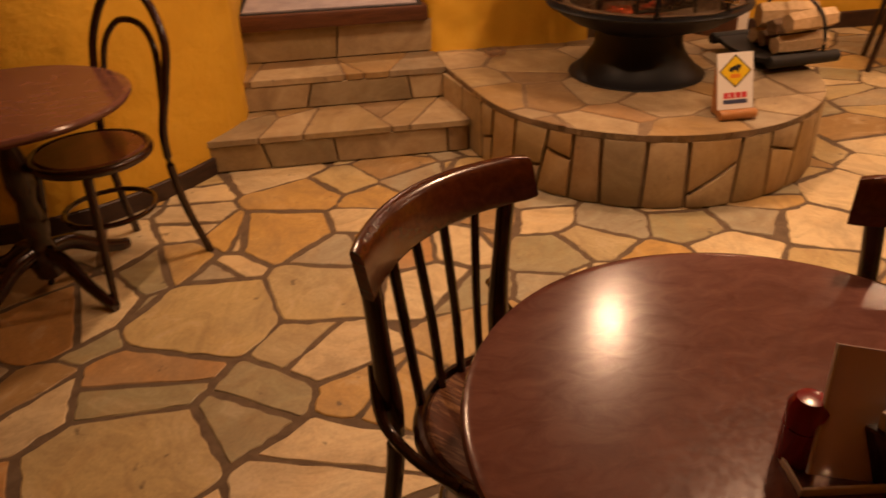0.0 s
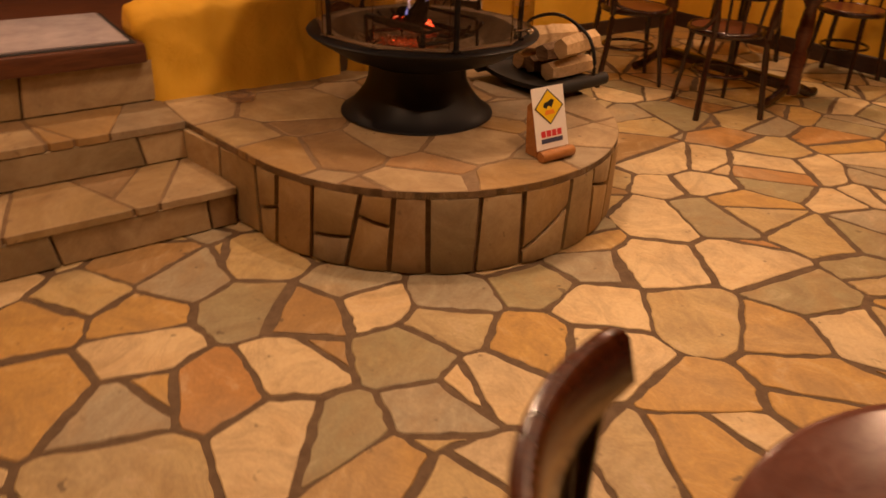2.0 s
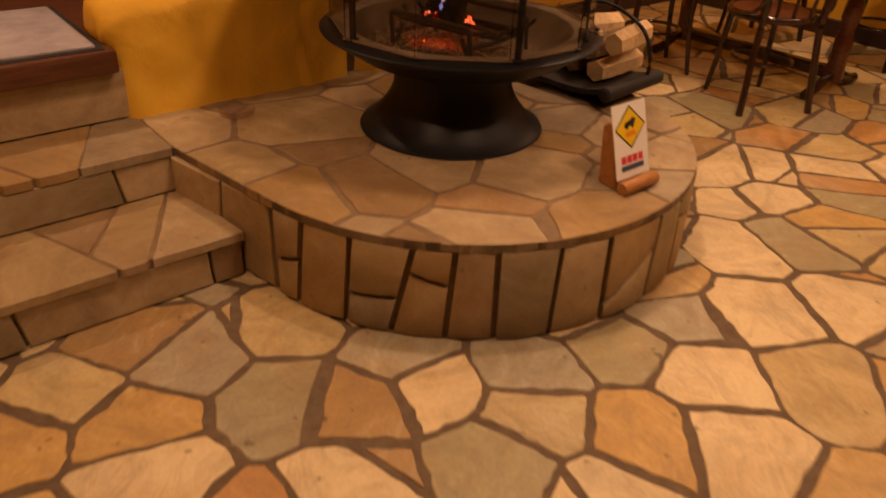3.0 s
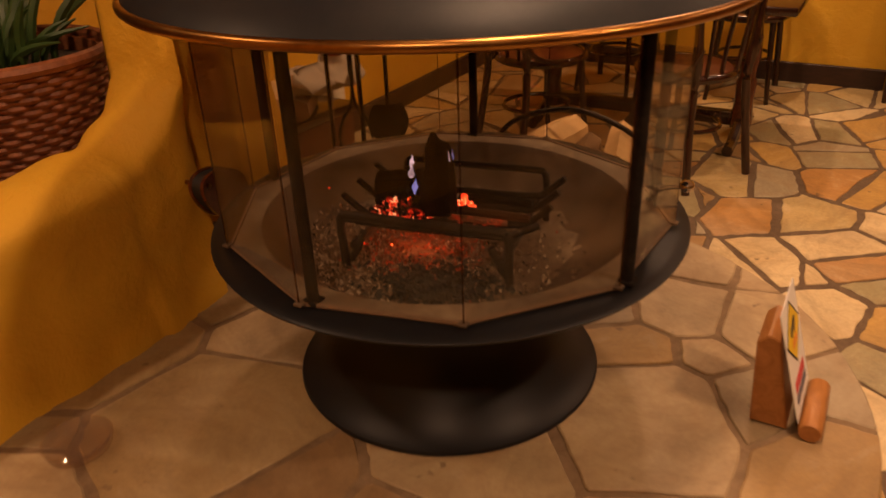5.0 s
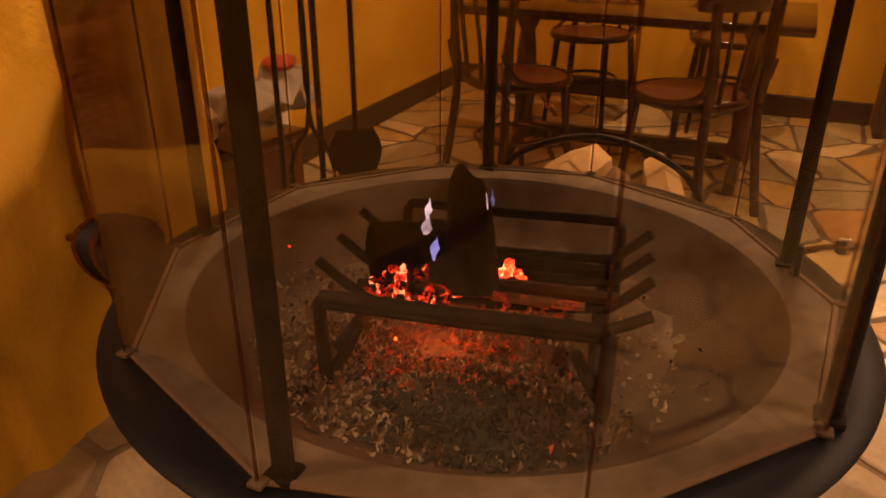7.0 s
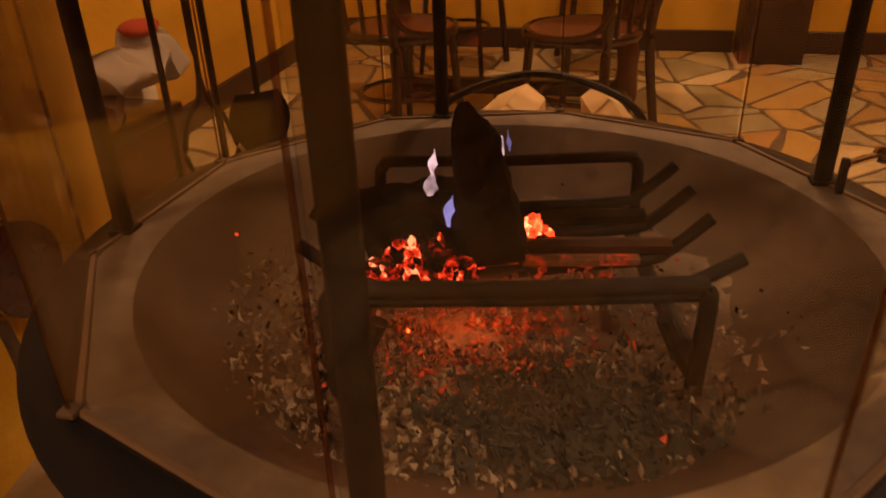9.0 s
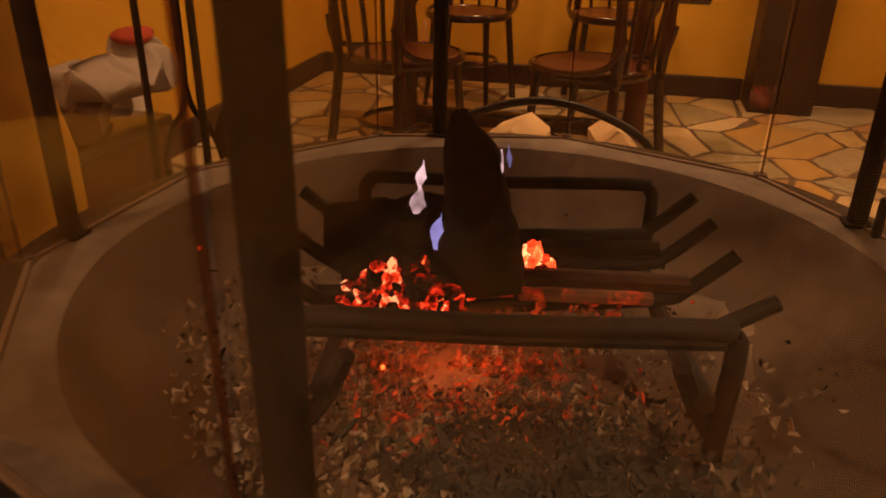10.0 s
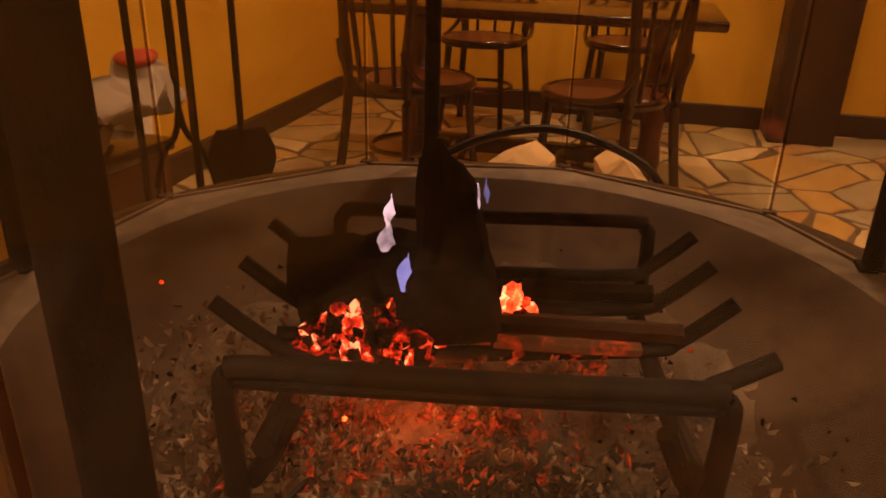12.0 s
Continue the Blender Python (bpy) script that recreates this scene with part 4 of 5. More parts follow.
def coal_heap(count, spans, size, seed):
    """A heap of small broken coals in a box of (low, high) spans."""
    r = random.Random(seed)
    bm = bmesh.new()
    for _ in range(count):
        u, w = r.random(), r.random()
        x, y = spans[0][0] + (spans[0][1] - spans[0][0]) * u, spans[1][0] + (spans[1][1] - spans[1][0]) * w
        z = spans[2][0] + (spans[2][1] - spans[2][0]) * r.random() * math.sin(math.pi * (0.12 + 0.76 * w)) * math.sin(math.pi * (0.2 + 0.7 * u))
        k = size * r.uniform(0.5, 1.5)
        m = pose(x, y, z, r.uniform(0, 360), r.uniform(0, 360), r.uniform(0, 360)) @ Matrix.Diagonal((k * r.uniform(0.9, 2.2), k, k * r.uniform(0.5, 0.9), 1))
        made = bmesh.ops.create_icosphere(bm, subdivisions=1, radius=1.0, matrix=m)
        for q in made["verts"]:
            q.co += Vector((r.uniform(-1, 1), r.uniform(-1, 1), r.uniform(-1, 1))) * k * 0.22
    return bm


for count, spans, size, seed, label in ((230, ((2.532, 2.585), (3.420, 3.530), (0.692, 0.733)), 0.0066, 1, "heap of glowing and black coals on the grate"),
                                        (44, ((2.626, 2.648), (3.350, 3.382), (0.698, 0.726)), 0.0060, 5, "bright glowing coals beside the standing log"),
                                        (60, ((2.56, 2.63), (3.27, 3.40), (0.680, 0.690)), 0.0038, 3, "dim red coals under the grate bars")):
    ob = mesh_object("coals", coal_heap(count, spans, size, seed), {1: LIVE_COAL, 5: BRIGHT_COAL, 3: DIM_GLOW}[seed], False)
    tagged(ob, label, "coals", kind="stuff")
burning("burning_log", 0.17, 0.010, pose(fx + 0.0, fy - 0.10, 0.702, 90, 0, 9), HALF, "half-burnt stick across the grate bars")
burning("burning_log", 0.12, 0.007, pose(fx - 0.03, fy - 0.09, 0.700, 90, 0, 10), DIM_GLOW, "thin stick on the grate bars with red firelight put in as glow")
burning("burning_log", 0.16, 0.011, pose(fx + 0.07, fy - 0.08, 0.702, 90, 0, 12), CHAR, "charred stick across the grate bars")


def flame(name, x, y, z, high, wide, turn, stuff):
    bm = bmesh.new()
    pts = [Vector((wide * 0.5 * math.sin(3.0 * s + turn) * s + x, wide * 0.4 * math.cos(2.6 * s + turn) * s + y, z + high * s)) for s in (k / 9 for k in range(10))]
    sweep(bm, pts, lambda s: max(0.0008, wide * 0.5 * math.sin(math.pi * min(1, 0.22 + 0.8 * s)) ** 1.3), 8, flat=0.45)
    return tagged(mesh_object(name, bm, stuff), "small flickering flame licking the burning log", "flame")


flame("flame", 2.575, 3.452, 0.740, 0.036, 0.014, 0.5, FLAME_BLUE)
flame("flame", 2.605, 3.478, 0.760, 0.034, 0.018, 1.6, FLAME)
flame("flame", 2.603, 3.474, 0.785, 0.030, 0.011, 0.9, FLAME)
flame("flame", 2.640, 3.405, 0.795, 0.024, 0.005, 2.4, FLAME)
flame("flame", 2.645, 3.398, 0.800, 0.022, 0.006, 4.1, FLAME_BLUE)


# bits in the ash
def flake(bm, m, r):
    """A small broken chip with uneven corners."""
    vs = [bm.verts.new(m @ Vector((x * r.uniform(0.5, 1.2), y * r.uniform(0.5, 1.2), z * r.uniform(0.4, 1)))) for x, y, z in ((-1, -0.6, -0.5), (1, -0.7, -0.4), (0.2, 1, -0.5), (-0.5, 0.1, 0.7), (0.6, 0.2, 0.5))]
    for f in ((0, 2, 1), (0, 1, 4), (0, 4, 3), (1, 2, 4), (2, 3, 4), (0, 3, 2)):
        bm.faces.new([vs[i] for i in f])


def crumbs(count, spread, size, seed, centre, height):
    r = random.Random(seed)
    bm = bmesh.new()
    for _ in range(count):
        x, y = r.gauss(centre[0], spread), r.gauss(centre[1], spread * 1.2)
        d = math.hypot(x, y)
        if d > 0.34:
            continue
        s = size * r.uniform(0.4, 1.5)
        m = pose(x, y, height + 0.036 * (d / 0.39) ** 3 + s * 0.3, r.uniform(0, 360), r.uniform(0, 360), r.uniform(0, 360)) @ Matrix.Diagonal((s * r.uniform(0.6, 1.8), s, s * r.uniform(0.4, 0.9), 1))
        flake(bm, m, r)
    return bm


for args, stuff, label in (((3600, 0.115, 0.0042, 1, (-0.14, 0.05), 0.279), PALE_ASH, "loose flakes of pale ash under the grate"),
                           ((1100, 0.055, 0.0042, 2, (-0.075, 0.02), 0.282), DIM_GLOW, "ash flakes under the grate with red firelight put in as glow"),
                           ((1100, 0.050, 0.0064, 3, (-0.20, -0.085), 0.282), DARK_ASH, "dark grey-green cinders heaped in the ash"),
                           ((260, 0.17, 0.0035, 4, (-0.1, 0.0), 0.279), CHAR, "specks of charcoal strewn over the ash")):
    ob = mesh_object("coals", crumbs(*args), stuff, False)
    ob.matrix_basis = pose(FX, FY, FZ)
    tagged(ob, label, "coals", kind="stuff")
for x, y, z in ((-0.115, 0.144, 0.290), (-0.094, 0.088, 0.290), (0.108, -0.204, 0.292), (-0.109, -0.023, 0.292), (0.017, 0.333, 0.332)):
    bm = bmesh.new()
    bmesh.ops.create_icosphere(bm, subdivisions=1, radius=0.0026)
    ob = mesh_object("spark", bm, HOT, False)
    ob.matrix_basis = pose(FX + x, FY + y, FZ + z)
    tagged(ob, "tiny glowing spark lying in the ash", "ember", "sparks in the ash")

# ---- furniture ----
def slat_chair(label, m, seat_stuff, group, slats=4):
    """Bentwood chair: round seat, curved top rail on two posts with slats between, ring stretcher. It faces +y; seat 0.46 high."""
    c = empty("chair", m, label, "chair", group)
    part("seat", lathe(bmesh.new(), [(0, 0.477), (0.19, 0.477), (0.20, 0.482), (0.192, 0.489), (0.1, 0.486), (0, 0.485)], 40), seat_stuff, c)
    ring = [Vector((0.206 * math.cos(2 * math.pi * k / 40), 0.212 * math.sin(2 * math.pi * k / 40), 0.473)) for k in range(40)]
    part("seat_ring", sweep(bmesh.new(), ring, 0.0185, 10, closed=True, flat=0.8), DARK_WOOD, c)
    for s in (-1, 1):
        pts = spline([(s * 0.198, -0.196, 0.836), (s * 0.188, -0.198, 0.75), (s * 0.175, -0.200, 0.6), (s * 0.166, -0.195, 0.46), (s * 0.178, -0.205, 0.30), (s * 0.20, -0.245, 0.0)], 6)
        part("back_post", sweep(bmesh.new(), pts, lambda t: 0.0185 + 0.005 * math.exp(-((t - 0.45) / 0.1) ** 2), 10), DARK_WOOD, c)
        leg = spline([(s * 0.135, 0.135, 0.475), (s * 0.148, 0.15, 0.25), (s * 0.168, 0.18, 0.0)], 6)
        part("leg", sweep(bmesh.new(), leg, lambda t: 0.0185 - 0.006 * t, 10), DARK_WOOD, c)
        brace = spline([(s * 0.178, -0.225, 0.62), (s * 0.207, -0.185, 0.53), (s * 0.218, -0.10, 0.495), (s * 0.212, 0.0, 0.482)], 5)
        part("brace", sweep(bmesh.new(), brace, 0.0115, 8), DARK_WOOD, c)
    rail = bmesh.new()
    rows = []
    for i in range(25):
        u = -1 + 2 * i / 24
        x, y = 0.235 * u, -0.245 + 0.075 * u * u
        hgt = 0.066 * (1 - 0.05 * u * u) * (0.92 if abs(u) > 0.97 else 1)
        row = []
        for dy, dz in ((-0.012, -1), (0.010, -1), (0.0145, -0.85), (0.0145, 0.7), (0.008, 0.94), (-0.002, 1), (-0.013, 0.93), (-0.0165, 0.75), (-0.0165, -0.85)):
            row.append(rail.verts.new((x, y + dy - 0.02 * dz * 0.5, 0.856 + 0.7 * hgt * dz)))
        rows.append(row)
    for r0, r1 in zip(rows, rows[1:]):
        for k in range(9):
            rail.faces.new((r0[k], r0[(k + 1) % 9], r1[(k + 1) % 9], r1[k]))
    rail.faces.new(rows[0])
    rail.faces.new(rows[-1])
    part("top_rail", rail, RED_WOOD if seat_stuff is SEAT_WOOD else DARK_WOOD, c, "polished red-brown curved rail" if seat_stuff is SEAT_WOOD else "")
    for i in range(slats):
        u = -0.62 + 1.24 * i / (slats - 1)
        part("slat", sweep(bmesh.new(), spline([(0.152 * u, -0.190, 0.478), (0.168 * u, -0.205, 0.64), (0.195 * u, -0.239 + 0.05 * u * u, 0.84)], 4), 0.0105, 8, flat=0.85), DARK_WOOD, c)
    hoop = [Vector((0.150 * math.cos(2 * math.pi * k / 36), -0.02 + 0.165 * math.sin(2 * math.pi * k / 36), 0.235)) for k in range(36)]
    part("ring_stretcher", sweep(bmesh.new(), hoop, 0.010, 8, closed=True), DARK_WOOD, c)
    return c


def loop_chair(label, m):
    """Bentwood cafe chair with two hoops for a back."""
    c = empty("chair", m, label, "chair")
    part("seat", lathe(bmesh.new(), [(0, 0.485), (0.175, 0.485), (0.188, 0.493), (0.178, 0.501), (0.1, 0.497), (0, 0.496)], 40), SEAT_RED, c)
    ring = [Vector((0.2 * math.cos(2 * math.pi * k / 40), 0.2 * math.sin(2 * math.pi * k / 40), 0.484)) for k in range(40)]
    part("seat_ring", sweep(bmesh.new(), ring, 0.0175, 10, closed=True, flat=0.85), DARK_WOOD, c)
    hoop = [(0.205, -0.26, 0.0), (0.175, -0.205, 0.25), (0.165, -0.19, 0.49), (0.18, -0.235, 0.68), (0.178, -0.275, 0.83), (0.10, -0.30, 0.965), (0, -0.305, 0.985)]
    full = hoop + [(-x, y, z) for x, y, z in reversed(hoop[:-1])]
    part("back_hoop", sweep(bmesh.new(), spline(full, 7), 0.0155, 10), DARK_WOOD, c)
    inner = [(0.158, -0.215, 0.56), (0.142, -0.25, 0.70), (0.125, -0.272, 0.80), (0.07, -0.288, 0.87), (0, -0.29, 0.888)]
    inner = inner + [(-x, y, z) for x, y, z in reversed(inner[:-1])]
    part("inner_hoop", sweep(bmesh.new(), spline(inner, 6), 0.012, 8), DARK_WOOD, c)
    for s in (-1, 1):
        leg = spline([(s * 0.13, 0.13, 0.485), (s * 0.148, 0.155, 0.25), (s * 0.172, 0.19, 0.0)], 6)
        part("leg", sweep(bmesh.new(), leg, lambda t: 0.0185 - 0.006 * t, 10), DARK_WOOD, c)
    hoop = [Vector((0.158 * math.cos(2 * math.pi * k / 36), -0.02 + 0.165 * math.sin(2 * math.pi * k / 36), 0.26)) for k in range(36)]
    part("ring_stretcher", sweep(bmesh.new(), hoop, 0.010, 8, closed=True), DARK_WOOD, c)
    return c


def round_table(label, m, radius, feet_turn=0.0):
    c = empty("round_table", m, label, "table")
    r = radius
    part("tabletop", lathe(bmesh.new(), [(0, 0.688), (r - 0.03, 0.688), (r - 0.012, 0.692), (r - 0.014, 0.699), (r - 0.002, 0.703), (r, 0.711), (r - 0.004, 0.718), (r - 0.011, 0.7205), (r - 0.02, 0.72), (0, 0.72)], 96), TABLE_WOOD, c)
    part("column", lathe(bmesh.new(), [(0, 0.688), (0.09, 0.688), (0.07, 0.66), (0.035, 0.62), (0.03, 0.56), (0.045, 0.5), (0.05, 0.42), (0.034, 0.36), (0.042, 0.3), (0.05, 0.26), (0.036, 0.22), (0.05, 0.17), (0.06, 0.12), (0.045, 0.06), (0, 0.05)], 32), DARK_WOOD, c)
    for k in range(4):
        w = feet_turn + math.pi / 2 * k
        d = Vector((math.cos(w), math.sin(w), 0))
        pts = spline([d * 0.03 + Vector((0, 0, 0.16)), d * 0.12 + Vector((0, 0, 0.14)), d * 0.22 + Vector((0, 0, 0.07)), d * 0.31 + Vector((0, 0, 0.028)), d * 0.345 + Vector((0, 0, 0.022))], 5)
        part("foot", sweep(bmesh.new(), pts, lambda t: 0.034 - 0.012 * t, 10, flat=0.75), DARK_WOOD, c)
    return c


TX, TY = 1.64, 0.60
round_table("round dark-stained table with a glossy worn top", pose(TX, TY, 0), 0.458, 0.6)
round_table("round dark-stained pedestal table beside the curved wall", pose(-0.03, 2.45, 0), 0.43, 0.1 - math.pi / 4)
near = slat_chair("dark bentwood slat-back chair with a worn seat at the round table", pose(1.361, 0.899, 0, 0, 0, -139), SEAT_WOOD, "chairs round the table")
copy_thing(near, pose(2.01, 0.655, 0, 0, 0, 135))
loop_chair("dark bentwood chair with a looped back beside the wall", pose(0.20, 2.53, 0, 0, 0, 143))

# menu stand, on the table
def menu_stand(m):
    c = empty("menu_stand", m, "clear acrylic menu stand on the table", "menu stand")
    panel = part("panel", box(bmesh.new(), (-0.075, -0.0025, 0.004), (0.085, 0.0025, 0.175), 0.001), HAZY_ACRYLIC, c)
    panel.rotation_euler = (radians(-22), radians(13), 0)
    part("edge", box(bmesh.new(), (-0.078, -0.0028, 0.004), (-0.0752, 0.0028, 0.175), 0.0008), EDGE_LIGHT, panel, "pale strip painting the light in the acrylic edge")
    part("base", box(bmesh.new(), (-0.082, -0.012, 0.0), (0.09, 0.07, 0.006), 0.002), ACRYLIC, c)
    part("base_edge", box(bmesh.new(), (-0.084, -0.0175, 0.0), (0.09, -0.0125, 0.013), 0.0015), EDGE_LIGHT, c, "pale strip painting the light in the acrylic edge")
    part("base_edge", box(bmesh.new(), (-0.0885, -0.0175, 0.0), (-0.0845, 0.05, 0.013), 0.0015), EDGE_LIGHT, c, "pale strip painting the light in the acrylic edge")
    return c


menu_stand(pose(1.668, 0.45, 0.7205, 0, 0, -8))
bottle = empty("sauce_bottle", pose(1.612, 0.508, 0.7205), "small dark red plastic dispenser behind the menu", "bottle")
part("body", lathe(bmesh.new(), [(0, 0), (0.024, 0), (0.027, 0.006), (0.027, 0.06), (0, 0.06)], 28), RED_PLASTIC, bottle)
part("cap", lathe(bmesh.new(), [(0, 0.062), (0.0265, 0.062), (0.026, 0.092), (0.018, 0.104), (0, 0.107)], 28), RED_PLASTIC, bottle)
rack = empty("condiment_box", pose(1.715, 0.47, 0.7205, 0, 0, 20), "dark box of paper packets on the table", "box")
part("body", box(bmesh.new(), (-0.04, -0.05, 0), (0.04, 0.05, 0.075), 0.004), DARK_WOOD, rack)
part("packet", box(bmesh.new(), (-0.03, -0.035, 0.05), (0.03, -0.02, 0.11), 0.002), PAPER, rack, "white paper packet")
part("packet", box(bmesh.new(), (-0.03, 0.0, 0.05), (0.028, 0.012, 0.10), 0.002), PAPER, rack, "white paper packet")

# long table by the window wall, and its chairs
def trestle_table(m):
    c = empty("trestle_table", m, "long dark wooden table on two turned trestle legs", "table")
    part("tabletop", box(bmesh.new(), (-0.37, -0.72, 0.685), (0.37, 0.72, 0.725), 0.010), DARK_WOOD, c)
    for y in (-0.51, 0.51):
        part("leg", lathe(bmesh.new(), [(0, 0.685), (0.06, 0.685), (0.055, 0.62), (0.035, 0.58), (0.045, 0.50), (0.05, 0.42), (0.036, 0.34), (0.05, 0.29), (0.045, 0.2), (0.055, 0.1), (0.05, 0.06), (0, 0.06)], 24, (0, y)), RED_WOOD, c)
        foot = spline([(-0.29, y, 0.028), (-0.2, y, 0.04), (-0.08, y, 0.085), (0, y, 0.095), (0.08, y, 0.085), (0.2, y, 0.04), (0.29, y, 0.028)], 4)
        part("foot", sweep(bmesh.new(), foot, 0.030, 8, flat=0.9), DARK_WOOD, c)
    part("stretcher", box(bmesh.new(), (-0.03, -0.48, 0.07), (0.03, 0.48, 0.14), 0.008), DARK_WOOD, c)
    return c


trestle_table(pose(5.29, 3.72, 0))
other = slat_chair("dark bentwood chair with a red-brown seat at the long table", pose(4.765, 3.40, 0, 0, 0, -28), SEAT_RED, "chairs at the long table", 3)
for x, y, turn in ((4.755, 4.085, -122), (6.08, 3.36, 96), (5.92, 4.08, 84)):
    copy_thing(other, pose(x, y, 0, 0, 0, turn))

# ---- things on and round the hearth ----
sign = empty("warning_sign", pose(2.742, 2.655, HZ + 0.001, 0, 0, 0), "white warning card with a yellow diamond propped on a wooden wedge", "sign")
wedge = bmesh.new()
vs = [[wedge.verts.new((x, y, z)) for y, z in [(0.028, 0.0), (0.098, 0.0), (0.112, 0.185), (0.092, 0.205), (0.07, 0.196)]] for x in (-0.062, 0.062)]
for k in range(5):
    wedge.faces.new((vs[0][k], vs[0][(k + 1) % 5], vs[1][(k + 1) % 5], vs[1][k]))
wedge.faces.new(vs[0])
wedge.faces.new(vs[1])
bmesh.ops.bevel(wedge, geom=wedge.edges[:], offset=0.003, segments=1, affect="EDGES")
part("wedge", wedge, OAK, sign, "orange-brown wooden block", False)
part("roller", sweep(bmesh.new(), [Vector((x, -0.012, 0.022)) for x in (-0.082, -0.078, 0, 0.078, 0.082)], lambda t: 0.022 if 0.1 < t < 0.9 else 0.019, 14), OAK, sign, "short round wooden stop")
card = part("card", box(bmesh.new(), (-0.08, -0.0009, 0), (0.08, 0.0009, 0.232)), PAPER, sign, "white printed card", False)
card.matrix_basis = pose(0, 0.012, 0.038, -17, 0, 0)


def flat(name, outline, depth, stuff):
    bm = bmesh.new()
    lo = [bm.verts.new((x, -0.0012, z)) for x, z in outline]
    hi = [bm.verts.new((x, -0.0012 - depth, z)) for x, z in outline]
    k = len(outline)
    for i in range(k):
        bm.faces.new((lo[i], lo[(i + 1) % k], hi[(i + 1) % k], hi[i]))
    bm.faces.new(hi)
    return part(name, bm, stuff, card, smooth=False)


flat("diamond_border", [(0, 0.088), (0.073, 0.156), (0, 0.224), (-0.073, 0.156)], 0.0004, BLACK_INK)
flat("diamond", [(0, 0.095), (0.066, 0.156), (0, 0.217), (-0.066, 0.156)], 0.0009, YELLOW)
flat("pictogram_hand", [(-0.030, 0.158), (-0.012, 0.150), (-0.008, 0.160), (0.006, 0.158), (0.010, 0.148), (0.016, 0.160), (0.028, 0.178), (0.012, 0.184), (-0.006, 0.176), (-0.024, 0.172)], 0.0014, BLACK_INK)
flat("pictogram_heat", [(-0.026, 0.128), (0.026, 0.128), (0.020, 0.144), (-0.020, 0.144)], 0.0014, ORANGE_INK)
for i in range(4):
    flat("lettering", [(-0.052 + 0.027 * i, 0.045), (-0.030 + 0.027 * i, 0.045), (-0.030 + 0.027 * i, 0.069), (-0.052 + 0.027 * i, 0.069)], 0.0006, RED_INK)
flat("lettering", [(-0.054, 0.022), (0.054, 0.022), (0.054, 0.039), (-0.054, 0.039)], 0.0006, NAVY_INK)

# log carrier
carrier = empty("log_carrier", pose(3.45, 3.44, HZ + 0.002, 0, 0, 5), "black log carrier with an arched handle on the hearth", "log carrier")
bm = bmesh.new()
rows = []
for i in range(15):
    s = -1 + 2 * i / 14
    y, z = 0.245 * s, 0.025 + 0.035 * abs(s) ** 2.6
    rows.append([bm.verts.new((x, y, z + h)) for x, h in ((-0.27, 0), (0.09, 0), (0.09, 0.022), (-0.27, 0.022))])
for r0, r1 in zip(rows, rows[1:]):
    for k in range(4):
        bm.faces.new((r0[k], r0[(k + 1) % 4], r1[(k + 1) % 4], r1[k]))
bm.faces.new(rows[0])
bm.faces.new(rows[-1])
part("tray", bm, CANVAS, carrier)
for s in (-1, 1):
    part("rolled_edge", sweep(bmesh.new(), [Vector((x, 0.25 * s, 0.062)) for x in (-0.30, -0.29, -0.1, 0.09, 0.10)], lambda t: 0.030 if 0.1 < t < 0.9 else 0.020, 14), CANVAS, carrier)
pts = spline([(-0.0, -0.25, 0.06), (0.0, -0.25, 0.16), (0.0, -0.185, 0.27), (0.0, 0.0, 0.328), (0.0, 0.185, 0.27), (0.0, 0.25, 0.16), (0.0, 0.25, 0.06)], 6)
part("handle", sweep(bmesh.new(), pts, 0.0085, 8), BLACK_METAL, carrier, "arched black handle")
for s in (-0.11, 0.11):
    part("runner", box(bmesh.new(), (s - 0.092, -0.16, 0), (s - 0.068, 0.16, 0.03), 0.004), BLACK_METAL, carrier)
rng = random.Random(11)
for x, y, z, w, turn, stuff in ((3.44, 3.33, 0.435, 0.052, 6, PALE_WOOD), (3.45, 3.45, 0.435, 0.056, -4, BARK), (3.46, 3.56, 0.435, 0.05, 3, PALE_WOOD), (3.43, 3.39, 0.515, 0.048, 12, BARK),
                                (3.45, 3.50, 0.545, 0.075, -8, PALE_WOOD), (3.44, 3.285, 0.562, 0.052, 14, PALE_WOOD)):
    ob = mesh_object("firewood", split_log(0.30, w, rng, 0.1, 6), stuff)
    ob.data.set_sharp_from_angle(angle=radians(20))
    ob.matrix_basis = pose(x, y, z, 0, 90, turn)
    tagged(ob, "pale split firewood billet in the black carrier", "firewood", "firewood in the carrier")

# fire tools on their stand
stand = empty("fire_tools", pose(3.28, 4.09, 0.002), "black iron fire tools hanging on a stand", "fire tools")
part("base", lathe(bmesh.new(), [(0, 0), (0.10, 0), (0.105, 0.008), (0.05, 0.02), (0, 0.022)], 28), BLACK_METAL, stand)
part("pole", sweep(bmesh.new(), [Vector((0, 0, z)) for z in (0.01, 0.4, 0.74)], 0.008, 8), BLACK_METAL, stand)
part("crossbar", sweep(bmesh.new(), [Vector((-0.09, 0.10, 0.70)), Vector((0, 0, 0.72)), Vector((0.09, -0.10, 0.70))], 0.007, 8), BLACK_METAL, stand)
part("shovel_shaft", sweep(bmesh.new(), [Vector((0.05, -0.07, 0.72)), Vector((0.05, -0.07, 0.45)), Vector((0.05, -0.07, 0.28))], 0.007, 8), BLACK_METAL, stand)
bm = bmesh.new()
rows = []
